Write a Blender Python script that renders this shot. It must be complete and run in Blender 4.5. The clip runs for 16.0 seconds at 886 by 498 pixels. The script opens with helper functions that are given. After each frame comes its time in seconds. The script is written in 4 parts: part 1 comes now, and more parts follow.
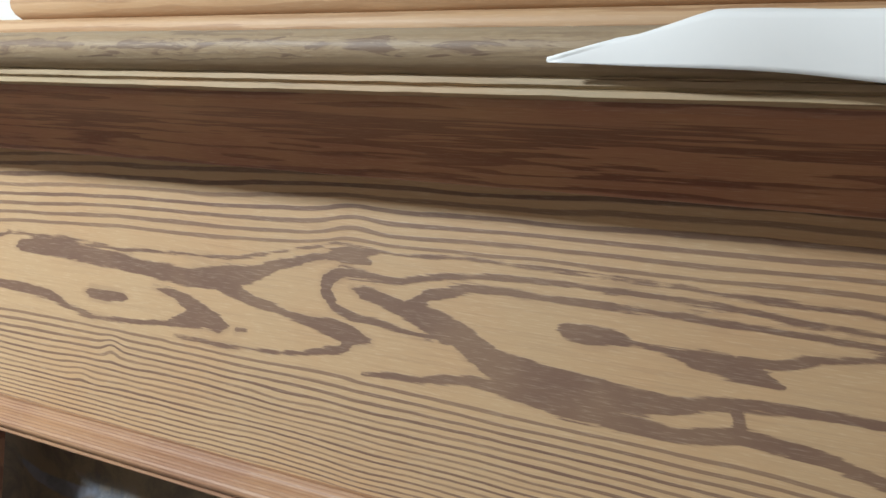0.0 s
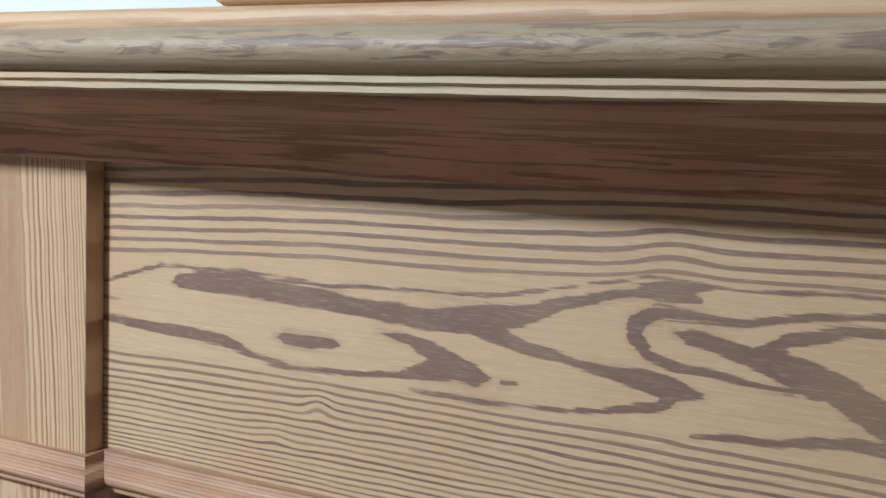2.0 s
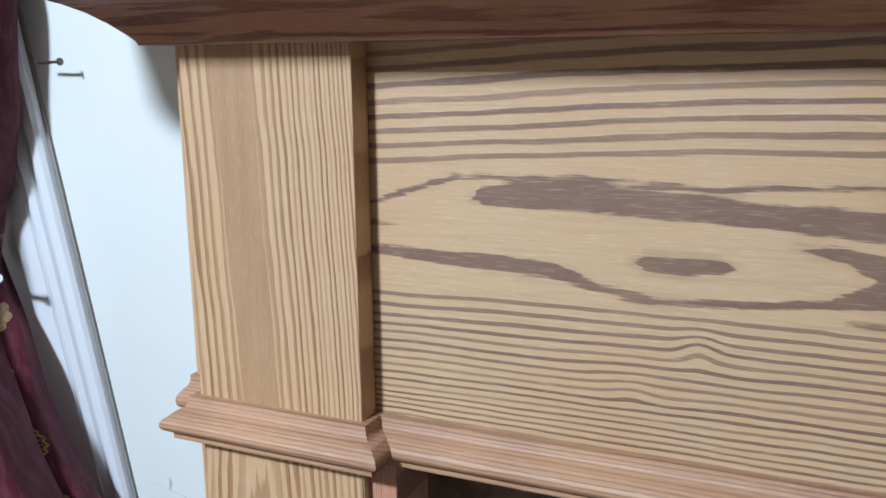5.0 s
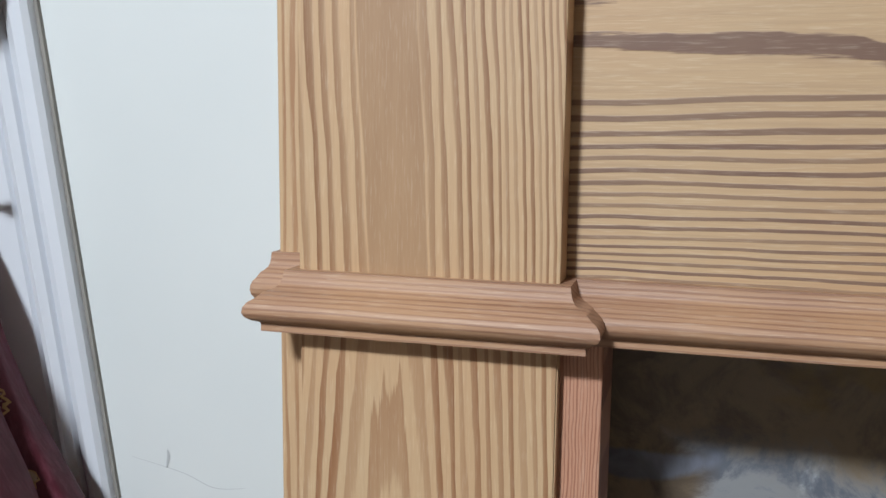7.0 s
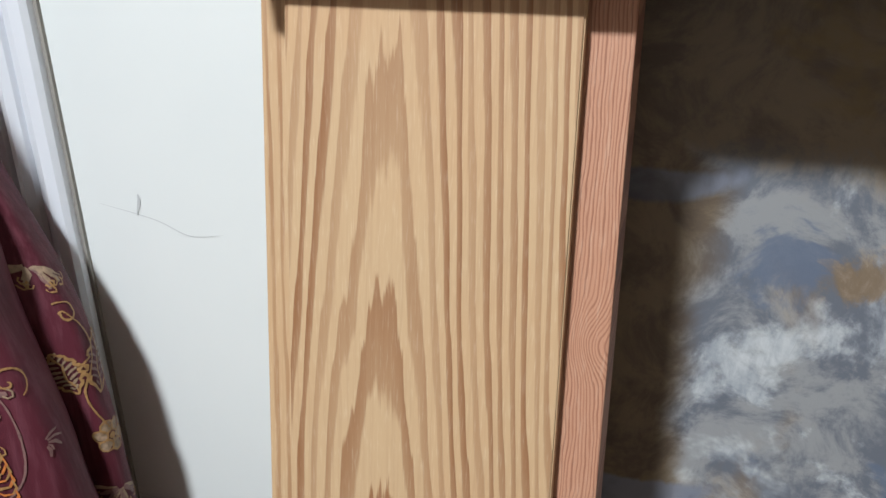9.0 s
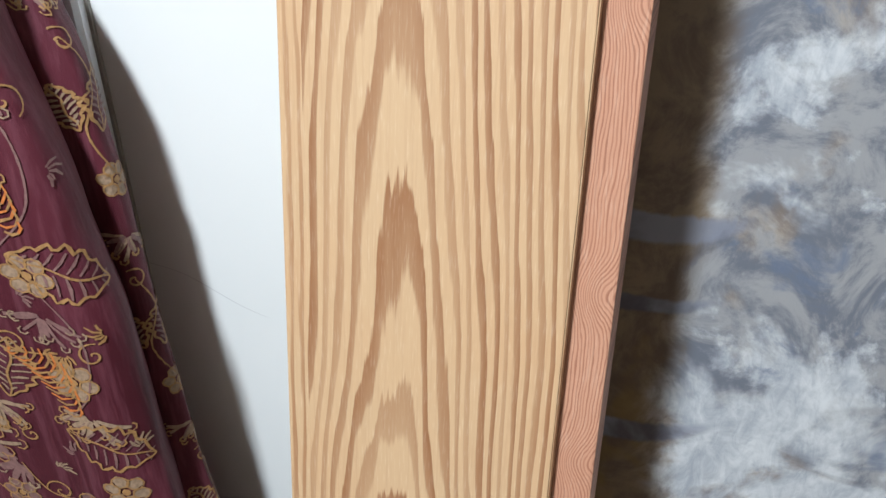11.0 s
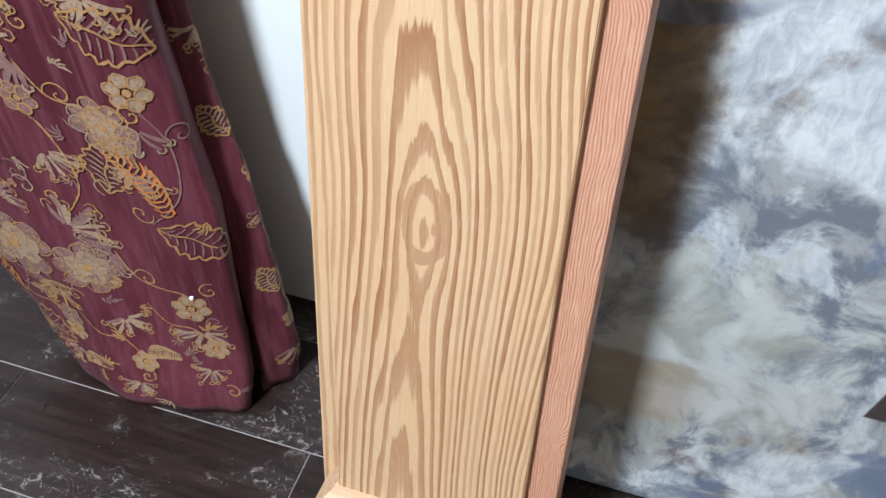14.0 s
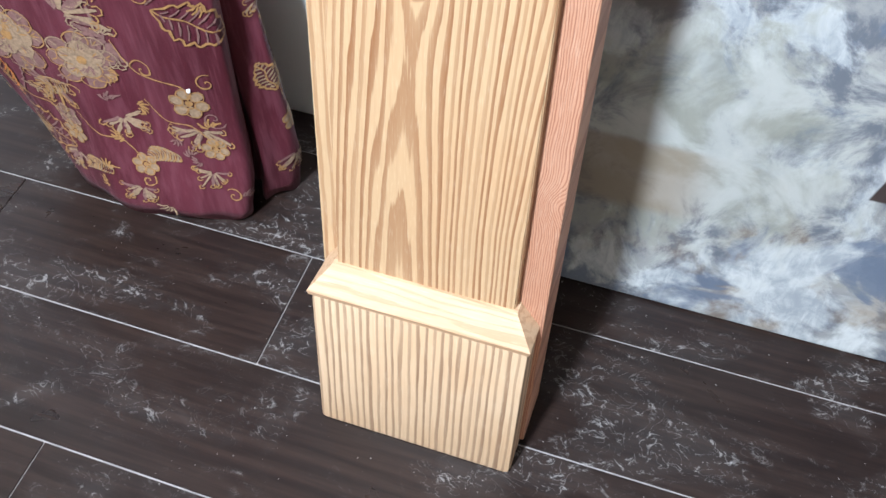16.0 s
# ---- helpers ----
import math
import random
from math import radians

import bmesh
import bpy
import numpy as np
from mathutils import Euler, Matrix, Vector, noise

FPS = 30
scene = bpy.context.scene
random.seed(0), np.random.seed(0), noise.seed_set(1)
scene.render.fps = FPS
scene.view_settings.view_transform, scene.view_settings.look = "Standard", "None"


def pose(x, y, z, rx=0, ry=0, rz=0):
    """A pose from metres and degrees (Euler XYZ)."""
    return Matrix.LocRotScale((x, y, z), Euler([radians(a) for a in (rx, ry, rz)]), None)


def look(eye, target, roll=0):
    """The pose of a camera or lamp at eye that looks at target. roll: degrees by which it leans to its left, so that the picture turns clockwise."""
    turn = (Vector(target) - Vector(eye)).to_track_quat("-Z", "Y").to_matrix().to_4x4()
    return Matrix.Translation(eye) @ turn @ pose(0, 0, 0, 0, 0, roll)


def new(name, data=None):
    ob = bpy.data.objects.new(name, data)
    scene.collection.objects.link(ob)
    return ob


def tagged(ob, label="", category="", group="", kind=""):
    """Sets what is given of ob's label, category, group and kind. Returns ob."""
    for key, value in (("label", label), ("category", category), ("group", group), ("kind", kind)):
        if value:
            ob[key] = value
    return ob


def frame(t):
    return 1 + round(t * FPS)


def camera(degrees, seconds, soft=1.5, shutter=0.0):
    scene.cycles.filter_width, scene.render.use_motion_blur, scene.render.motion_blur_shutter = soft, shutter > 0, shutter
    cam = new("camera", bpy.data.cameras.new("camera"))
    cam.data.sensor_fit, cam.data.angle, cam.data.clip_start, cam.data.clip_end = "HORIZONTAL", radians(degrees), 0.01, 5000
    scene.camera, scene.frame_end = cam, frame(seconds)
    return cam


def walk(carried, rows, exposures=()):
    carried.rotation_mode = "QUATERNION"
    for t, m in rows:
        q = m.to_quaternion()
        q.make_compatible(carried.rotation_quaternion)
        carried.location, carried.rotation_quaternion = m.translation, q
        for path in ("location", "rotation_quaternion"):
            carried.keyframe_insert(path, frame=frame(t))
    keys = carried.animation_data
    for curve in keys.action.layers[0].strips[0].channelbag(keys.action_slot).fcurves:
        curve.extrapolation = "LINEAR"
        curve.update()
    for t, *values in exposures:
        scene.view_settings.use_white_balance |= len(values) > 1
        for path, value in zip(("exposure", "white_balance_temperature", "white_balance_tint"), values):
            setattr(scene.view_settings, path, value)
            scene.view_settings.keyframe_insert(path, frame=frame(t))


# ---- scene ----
cam = camera(52.3, 16.0)
# the mantel leans back against the wall; the path is written in its own axes
LEAN = Matrix.Translation((0, 0, 0.006)) @ Matrix.Rotation(radians(-10.0), 4, "X")
PATH = [
    (0, (1.2677, -0.7244, 1.5616), (0.3333, 1.0391, 1.4321), 4.83),
    (0.5, (1.1673, -0.6882, 1.5795), (0.2133, 1.0621, 1.4167), 4.22),
    (1, (1.0551, -0.6783, 1.5927), (0.1416, 1.0904, 1.3997), 3.26),
    (1.5, (0.9559, -0.6999, 1.5859), (0.1178, 1.1072, 1.4071), 3.23),
    (2, (0.8830, -0.7093, 1.5924), (0.0923, 1.1154, 1.3798), 2.69),
    (2.5, (0.8357, -0.7254, 1.5895), (0.0675, 1.1087, 1.3743), 2.69),
    (3, (0.8049, -0.7473, 1.5870), (0.0495, 1.0917, 1.3689), 2.56),
    (3.5, (0.7764, -0.7698, 1.5801), (0.0278, 1.0698, 1.3452), 2.62),
    (4, (0.7372, -0.7691, 1.5702), (-0.0294, 1.0582, 1.2991), 2.30),
    (4.5, (0.6646, -0.6711, 1.5641), (-0.2146, 1.0921, 1.2206), 0.36),
    (5, (0.5308, -0.6256, 1.5509), (-0.2780, 1.1585, 1.1475), -0.61),
    (5.2, (0.4954, -0.6005, 1.5553), (-0.3125, 1.1688, 1.0897), -1.59),
    (7.3, (0.2354, -0.5200, 1.3207), (-0.2823, 1.3942, 1.0600), 1.10),
    (7.5, (0.2336, -0.5131, 1.3110), (-0.2795, 1.3957, 1.0056), 1.29),
    (8, (0.2323, -0.5015, 1.2780), (-0.2743, 1.3935, 0.8881), 1.43),
    (8.5, (0.2291, -0.4925, 1.2410), (-0.2681, 1.3893, 0.7810), 1.53),
    (9, (0.2224, -0.4850, 1.2127), (-0.2568, 1.3773, 0.6632), 1.90),
    (9.2, (0.2217, -0.4809, 1.2027), (-0.2572, 1.3694, 0.6134), 1.89),
    (11.3, (0.2210, -0.4810, 1.0620), (-0.2579, 1.2736, 0.2302), 2.60),
    (11.5, (0.2220, -0.4770, 1.0510), (-0.2598, 1.2604, 0.1853), 2.60),
    (12, (0.2220, -0.4740, 1.0180), (-0.2590, 1.2290, 0.0860), 2.70),
    (12.5, (0.2180, -0.4740, 0.9880), (-0.2470, 1.1920, -0.0160), 3.10),
    (13, (0.2150, -0.4730, 0.9600), (-0.2320, 1.1511, -0.1181), 3.50),
    (13.5, (0.2210, -0.4750, 0.9270), (-0.2278, 1.1033, -0.2165), 3.50),
    (14, (0.2260, -0.4810, 0.8970), (-0.2151, 1.0473, -0.3153), 3.30),
    (14.5, (0.2350, -0.4940, 0.8670), (-0.2010, 0.9890, -0.4020), 3.10),
    (15, (0.2470, -0.5060, 0.8410), (-0.1901, 0.9332, -0.4772), 2.70),
    (15.5, (0.2530, -0.5170, 0.8230), (-0.1700, 0.8841, -0.5401), 2.80),
    (16, (0.2580, -0.5310, 0.8090), (-0.1489, 0.8416, -0.5876), 3.20),
]
walk(cam, [(t, LEAN @ look(e, g, r)) for t, e, g, r in PATH], [(0, 0.10, 6600, 9), (1.5, 0.08, 5900, 9), (2.5, -0.12, 5700, 10), (3.5, -0.20, 5700, 10), (5, 0.00, 5750, 10), (7.5, -0.28, 6450, 13), (9, 0.13, 6550, 13), (12.5, 0.72, 6150, 13), (14, 1.00, 6050, 12), (16, 1.36, 5950, 11)])

# ---- light ----
WALL_Y = 0.395
world = bpy.data.worlds.new("world")
scene.world = world
world.use_nodes = True
sky = world.node_tree.nodes.new("ShaderNodeTexSky")
sky.sky_type, sky.sun_disc = "NISHITA", False
sky.sun_elevation, sky.sun_rotation = radians(35), radians(20)
world.node_tree.links.new(sky.outputs[0], world.node_tree.nodes["Background"].inputs[0])
world.node_tree.nodes["Background"].inputs[1].default_value = 0.06


def area(name, at, to, size, power, colour, size_y=None):
    d = bpy.data.lights.new(name, "AREA")
    d.energy, d.color, d.size = power, colour, size
    d.shape = "DISK"
    if size_y:
        d.shape, d.size_y = "RECTANGLE", size_y
    ob = new(name, d)
    ob.matrix_world = look(at, to)
    return ob


LAMP = Vector((-0.26, -1.25, 2.70))
area("ceiling_lamp_light", LAMP, LAMP - Vector((0, 0, 1)), 0.24, 92, (0.86, 0.95, 1.0))
area("window_light", (-0.95, WALL_Y + 0.02, 1.35), (-0.95, -2, 1.2), 0.9, 3.0, (0.85, 0.92, 1.0), 1.9)


# ---- materials ----
def rgb(r, g, b):
    return (r, g, b, 1.0)


class Nodes:
    """A material and short ways to wire it."""

    def __init__(self, name, rough=0.5, metal=0.0):
        self.m = bpy.data.materials.new(name)
        self.m.use_nodes = True
        self.t = self.m.node_tree
        self.b = self.t.nodes["Principled BSDF"]
        self.b.inputs["Roughness"].default_value = rough
        self.b.inputs["Metallic"].default_value = metal
        tc = self.t.nodes.new("ShaderNodeTexCoord")
        self.co = tc.outputs["Object"]
        sep = self.t.nodes.new("ShaderNodeSeparateXYZ")
        self.t.links.new(self.co, sep.inputs[0])
        self.x, self.y, self.z = sep.outputs

    def put(self, socket, value):
        if isinstance(value, bpy.types.NodeSocket):
            self.t.links.new(value, socket)
        else:
            socket.default_value = value

    def math(self, op, a, b=0.0, c=0.0):
        n = self.t.nodes.new("ShaderNodeMath")
        n.operation = op
        for k, v in enumerate((a, b, c)):
            self.put(n.inputs[k], v)
        return n.outputs[0]

    def add(self, *values):
        out = values[0]
        for v in values[1:]:
            out = self.math("ADD", out, v)
        return out

    def mul(self, a, b):
        return self.math("MULTIPLY", a, b)

    def vec(self, x, y, z):
        n = self.t.nodes.new("ShaderNodeCombineXYZ")
        for k, v in enumerate((x, y, z)):
            self.put(n.inputs[k], v)
        return n.outputs[0]

    def noise(self, vector, scale=1.0, detail=3.0, rough=0.5, warp=0.0):
        n = self.t.nodes.new("ShaderNodeTexNoise")
        self.put(n.inputs["Vector"], vector)
        n.inputs["Scale"].default_value = scale
        n.inputs["Detail"].default_value = detail
        n.inputs["Roughness"].default_value = rough
        n.inputs["Distortion"].default_value = warp
        return n.outputs["Fac"]

    def scaled(self, sx, sy, sz):
        return self.vec(self.mul(self.x, sx), self.mul(self.y, sy), self.mul(self.z, sz))

    def signed(self, vector, amount, detail=2.0, rough=0.5):
        return self.mul(self.add(self.noise(vector, 1.0, detail, rough), -0.5), 2.0 * amount)

    def bump2(self, u, v, u0, v0, su, sv, amount):
        """A bell of that height round (u0, v0)."""
        a = self.math("POWER", self.math("ABSOLUTE", self.mul(self.add(u, -u0), 1.0 / su)), 2.0)
        b = self.math("POWER", self.math("ABSOLUTE", self.mul(self.add(v, -v0), 1.0 / sv)), 2.0)
        return self.mul(self.math("EXPONENT", self.mul(self.add(a, b), -1.0)), amount)

    def step(self, value, lo, hi, to_lo=0.0, to_hi=1.0):
        n = self.t.nodes.new("ShaderNodeMapRange")
        n.interpolation_type = "SMOOTHSTEP"
        for k, v in enumerate((value, lo, hi, to_lo, to_hi)):
            self.put(n.inputs[k], v)
        return n.outputs[0]

    def mix(self, fac, a, b):
        n = self.t.nodes.new("ShaderNodeMix")
        n.data_type = "RGBA"
        self.put(n.inputs[0], fac)
        self.put(n.inputs[6], a)
        self.put(n.inputs[7], b)
        return n.outputs[2]

    def random(self):
        return self.t.nodes.new("ShaderNodeObjectInfo").outputs["Random"]

    def relief(self, height, strength=0.3, distance=0.001):
        n = self.t.nodes.new("ShaderNodeBump")
        n.inputs["Strength"].default_value = strength
        n.inputs["Distance"].default_value = distance
        self.put(n.inputs["Height"], height)
        self.t.links.new(n.outputs[0], self.b.inputs["Normal"])

    def colour(self, value):
        self.put(self.b.inputs["Base Color"], value)

    def rough(self, value):
        self.put(self.b.inputs["Roughness"], value)


def wood_finish(n, h, early, late, along, blush=None, start=0.5, soft=0.1, fade=0.0, figure=None, uneven=0.3, depth=0.0):
    """Rings of height h: pale early wood that passes into darker late wood; along: the axis of the grain."""
    fine = {"x": (9, 420, 420), "z": (420, 420, 9)}[along]
    streak = n.noise(n.scaled(*fine), 1.0, 3.0, 0.6)
    tiny = {"x": (60, 900, 900), "z": (900, 900, 60)}[along]
    pore = n.noise(n.scaled(*tiny), 1.0, 2.0, 0.6)
    p = n.math("FRACT", n.add(h, n.mul(n.add(streak, -0.5), 0.16)))
    m = n.mul(n.step(p, start, start + soft), n.step(p, 0.93, 1.0, 1.0, 0.0))
    ring = n.noise(n.vec(n.math("FLOOR", n.add(h, n.mul(n.add(streak, -0.5), 0.16))), 3.7, 1.3), 0.73, 0.0)
    m = n.mul(m, n.step(ring, 0.3, 0.62, 1.0 - uneven, 1.0))
    if fade:
        big = n.noise(n.scaled(5, 5, 5), 1.0, 2.0)
        m = n.mul(m, n.step(big, 0.3, 0.7, 1.0 - fade, 1.0))
    if figure is not None:
        m = n.math("MAXIMUM", m, figure)
    tone = n.mix(n.mul(n.step(n.noise(n.scaled(7, 7, 7), 1.0, 3.0), 0.35, 0.7), 0.5), early, blush or early)
    tone = n.mix(n.mul(n.step(streak, 0.45, 0.75), 0.16), tone, late)
    dark = n.mix(n.mul(n.step(n.noise(n.scaled(11, 11, 14), 1.0, 3.0), 0.35, 0.7), 0.35), late, n.mix(0.4, late, early))
    dark = n.mix(n.mul(n.step(p, start, 0.95, 1.0, 0.0), depth), dark, n.mix(0.5, late, early))
    col = n.mix(m, tone, dark)
    col = n.mix(n.mul(n.step(pore, 0.5, 0.8), 0.14), col, rgb(0.9, 0.78, 0.6))
    n.colour(col)
    n.rough(n.add(0.46, n.mul(streak, 0.16)))
    n.relief(n.add(n.mul(m, 0.7), n.mul(streak, 0.5), n.mul(pore, 0.25)), 0.35, 0.0007)
    return n.m


PALE = rgb(0.50, 0.338, 0.192)
BLUSH = rgb(0.49, 0.290, 0.148)


def frieze_wood():
    """A flat-sawn board: rings above and below, and dark flames, eyes and a hook in the middle (a distance kept with the board)."""
    n = Nodes("figured_pine")
    u, v = n.x, n.z
    wav = n.add(n.signed(n.scaled(4.0, 1, 14), 0.007), n.signed(n.scaled(18, 1, 30), 0.0012))
    q = n.mul(u, u)
    up = n.math("MAXIMUM", n.add(v, n.mul(u, -0.063), n.mul(q, 0.022), -1.458, wav), 0.0)
    dn = n.math("MAXIMUM", n.add(n.mul(v, -1.0), n.mul(u, 0.030), n.mul(q, -0.026), 1.362, wav), 0.0)
    at = n.t.nodes.new("ShaderNodeAttribute")
    at.attribute_name = "figure_distance"
    d = n.add(at.outputs["Fac"], n.signed(n.scaled(22, 1, 90), 0.0034, 3.0), n.signed(n.scaled(70, 1, 420), 0.0011, 2.0))
    h = n.add(n.mul(up, 82.0), n.mul(dn, 96.0), n.mul(n.mul(dn, dn), 420.0), n.signed(n.scaled(6, 1, 40), 0.16))
    h = n.add(h, n.mul(n.math("EXPONENT", n.mul(n.math("ABSOLUTE", d), -90.0)), -0.35))
    for u0, v0, su, sv, a in ((0.440, 1.343, 0.014, 0.014, 0.8), (0.765, 1.515, 0.03, 0.03, -0.5), (0.39, 1.305, 0.02, 0.012, 0.5)):
        h = n.add(h, n.bump2(u, v, u0, v0, su, sv, a))
    grain = n.mul(n.add(n.noise(n.scaled(14, 1, 300), 1.0, 4.0, 0.6), -0.5), 0.009)
    near = n.step(n.noise(n.scaled(9, 1, 16), 1.0, 2.0), 0.48, 0.66)
    fig = n.math("MAXIMUM", n.step(n.add(d, grain), -0.0010, 0.0012, 1.0, 0.0), n.mul(n.step(n.add(d, grain), 0.0, 0.007, 0.28, 0.0), near))
    return wood_finish(n, n.add(h, 0.42), PALE, rgb(0.175, 0.098, 0.066), "x", BLUSH, 0.52, 0.13, 0.0, fig, 0.3, 0.0)


def taper(x, z, best, *spots):
    """Lowers best to the distance from a stroke whose half width is the third number of each spot."""
    for (ax, az, ar), (bx, bz, br) in zip(spots, spots[1:]):
        dx, dz = bx - ax, bz - az
        t = np.clip(((x - ax) * dx + (z - az) * dz) / (dx * dx + dz * dz), 0, 1)
        best = np.minimum(best, np.hypot(x - ax - t * dx, z - az - t * dz) - (ar + (br - ar) * t))
    return best


def flame_distance(x, z):
    """Distance in the board's face from the dark strokes of its figure: flames, eyes, a hook and the lines that skirt them."""
    d = np.full(x.shape, 0.2)
    # the long upper flame, its eye and the claw below
    d = taper(x, z, d, (0.262, 1.4468, 0.001), (0.272, 1.449, 0.007), (0.30, 1.4515, 0.0100), (0.352, 1.4506, 0.0110), (0.44, 1.4482, 0.0090), (0.4985, 1.4435, 0.0090),
              (0.554, 1.4417, 0.0110), (0.6066, 1.447, 0.0130), (0.6467, 1.4569, 0.0090), (0.68, 1.4704, 0.0055), (0.7213, 1.4818, 0.0038), (0.748, 1.4868, 0.0028), (0.79, 1.484, 0.0018))
    d = taper(x, z, d, (0.3865, 1.4045, 0.0), (0.400, 1.4045, 0.0055), (0.43, 1.4048, 0.0068), (0.452, 1.406, 0.0055), (0.4637, 1.4062, 0.001))
    d = taper(x, z, d, (0.4994, 1.4265, 0.0008), (0.5334, 1.4208, 0.0050), (0.5558, 1.413, 0.0085), (0.5781, 1.402, 0.0120), (0.600, 1.396, 0.0090), (0.6155, 1.3945, 0.001))
    d = taper(x, z, d, (0.530, 1.3915, 0.0015), (0.555, 1.396, 0.0075), (0.575, 1.399, 0.0100))
    d = taper(x, z, d, (0.6266, 1.3932, 0.0024), (0.6397, 1.3945, 0.0020))
    d = taper(x, z, d, (0.11, 1.400, 0.003), (0.2311, 1.3966, 0.0052), (0.2874, 1.396, 0.0072), (0.325, 1.394, 0.0060), (0.3612, 1.3835, 0.0036), (0.4059, 1.3773, 0.0024),
              (0.4666, 1.380, 0.0020), (0.53, 1.3857, 0.0030), (0.575, 1.391, 0.0038))
    # the branch down to the beak and the line that runs back from it
    d = taper(x, z, d, (0.60, 1.440, 0.0090), (0.6486, 1.4271, 0.0060), (0.6832, 1.4215, 0.0045), (0.7167, 1.4165, 0.0050), (0.749, 1.4135, 0.0095), (0.772, 1.409, 0.0105), (0.797, 1.4066, 0.003))
    d = taper(x, z, d, (0.772, 1.402, 0.0060), (0.764, 1.3937, 0.0045), (0.733, 1.3856, 0.0034), (0.6863, 1.3771, 0.0020), (0.6113, 1.3735, 0.0018), (0.5358, 1.3745, 0.0014))
    # the hook and its core
    d = taper(x, z, d, (1.36, 1.476, 0.0025), (1.2238, 1.481, 0.0025), (1.092, 1.488, 0.0025), (0.992, 1.4885, 0.0025), (0.938, 1.4865, 0.0025), (0.8816, 1.4815, 0.0030),
              (0.8205, 1.4698, 0.0035), (0.7876, 1.4714, 0.0045), (0.757, 1.4720, 0.0058), (0.7400, 1.4617, 0.0066), (0.7395, 1.4495, 0.0064), (0.7505, 1.436, 0.0054),
              (0.7770, 1.4272, 0.0040), (0.8248, 1.4240, 0.0025), (0.866, 1.420, 0.0024))
    d = taper(x, z, d, (0.772, 1.456, 0.0015), (0.7835, 1.4540, 0.0060), (0.7994, 1.452, 0.0072), (0.8235, 1.446, 0.0075), (0.8493, 1.4375, 0.0085), (0.8815, 1.426, 0.0100))
    # the trunk with its upper line and the two limbs below
    d = taper(x, z, d, (0.8416, 1.4475, 0.0060), (0.8737, 1.436, 0.0110), (0.9049, 1.422, 0.0125), (0.9299, 1.407, 0.0135), (0.9644, 1.4010, 0.0155), (1.0025, 1.398, 0.0150),
              (1.0441, 1.396, 0.0125), (1.093, 1.3985, 0.0080), (1.147, 1.409, 0.0050), (1.21, 1.4125, 0.0045), (1.36, 1.4127, 0.0040))
    d = taper(x, z, d, (0.8353, 1.4465, 0.0060), (0.859, 1.461, 0.0058), (0.8946, 1.4714, 0.0045), (0.9407, 1.4745, 0.0034), (0.9954, 1.4740, 0.0032), (1.0949, 1.4745, 0.0030), (1.36, 1.468, 0.0030))
    d = taper(x, z, d, (0.79, 1.3731, 0.0022), (0.8546, 1.379, 0.0034), (0.909, 1.387, 0.0058), (0.9607, 1.386, 0.0090), (1.0052, 1.378, 0.0088), (1.0566, 1.3765, 0.0082),
              (1.1051, 1.3745, 0.0065), (1.1539, 1.3837, 0.0070), (1.2139, 1.3801, 0.0060), (1.26, 1.3702, 0.0050), (1.40, 1.362, 0.0040))
    d = taper(x, z, d, (1.147, 1.409, 0.0040), (1.152, 1.396, 0.0040), (1.154, 1.3857, 0.0060))
    d = taper(x, z, d, (0.989, 1.4484, 0.001), (1.0, 1.448, 0.0068), (1.02, 1.4476, 0.0092), (1.0443, 1.4473, 0.0068), (1.0592, 1.4455, 0.0030), (1.0934, 1.444, 0.0040),
              (1.1172, 1.4405, 0.0075), (1.1404, 1.438, 0.0098), (1.1626, 1.435, 0.0078), (1.182, 1.4285, 0.002))
    d = taper(x, z, d, (1.15, 1.4455, 0.0040), (1.1742, 1.4455, 0.0048), (1.2063, 1.4543, 0.0035), (1.249, 1.4622, 0.0030), (1.36, 1.466, 0.0030))
    # thin lines that skirt the figure
    d = taper(x, z, d, (0.15, 1.4238, 0.0030), (0.195, 1.421, 0.0))
    d = taper(x, z, d, (0.13, 1.430, 0.0020), (0.172, 1.4395, 0.0020), (0.245, 1.4625, 0.0020), (0.352, 1.4656, 0.0020), (0.44, 1.461, 0.0019), (0.527, 1.4665, 0.0018), (0.607, 1.468, 0.0018),
              (0.68, 1.4845, 0.0016), (0.748, 1.4990, 0.0018), (0.82, 1.4950, 0.0018), (0.90, 1.5005, 0.0020), (1.05, 1.4985, 0.0020), (1.36, 1.492, 0.0020))
    return d


TIPS = [(0.10, 0.060), (0.314, 0.060), (0.43, 0.066), (0.60, 0.070), (0.684, 0.057), (0.771, 0.068), (0.926, 0.060), (1.037, 0.062), (1.195, 0.062), (1.33, 0.062)]


def smooth_keys(z, keys, values, width):
    """Keys joined by lines and then softened."""
    grid = np.linspace(-0.2, 1.8, 1001)
    line = np.interp(grid, keys, values)
    bell = np.exp(-(np.arange(-60, 61) * 0.002 / width) ** 2)
    return np.interp(z, grid, np.convolve(np.pad(line, 60, "edge"), bell / bell.sum(), "valid"))


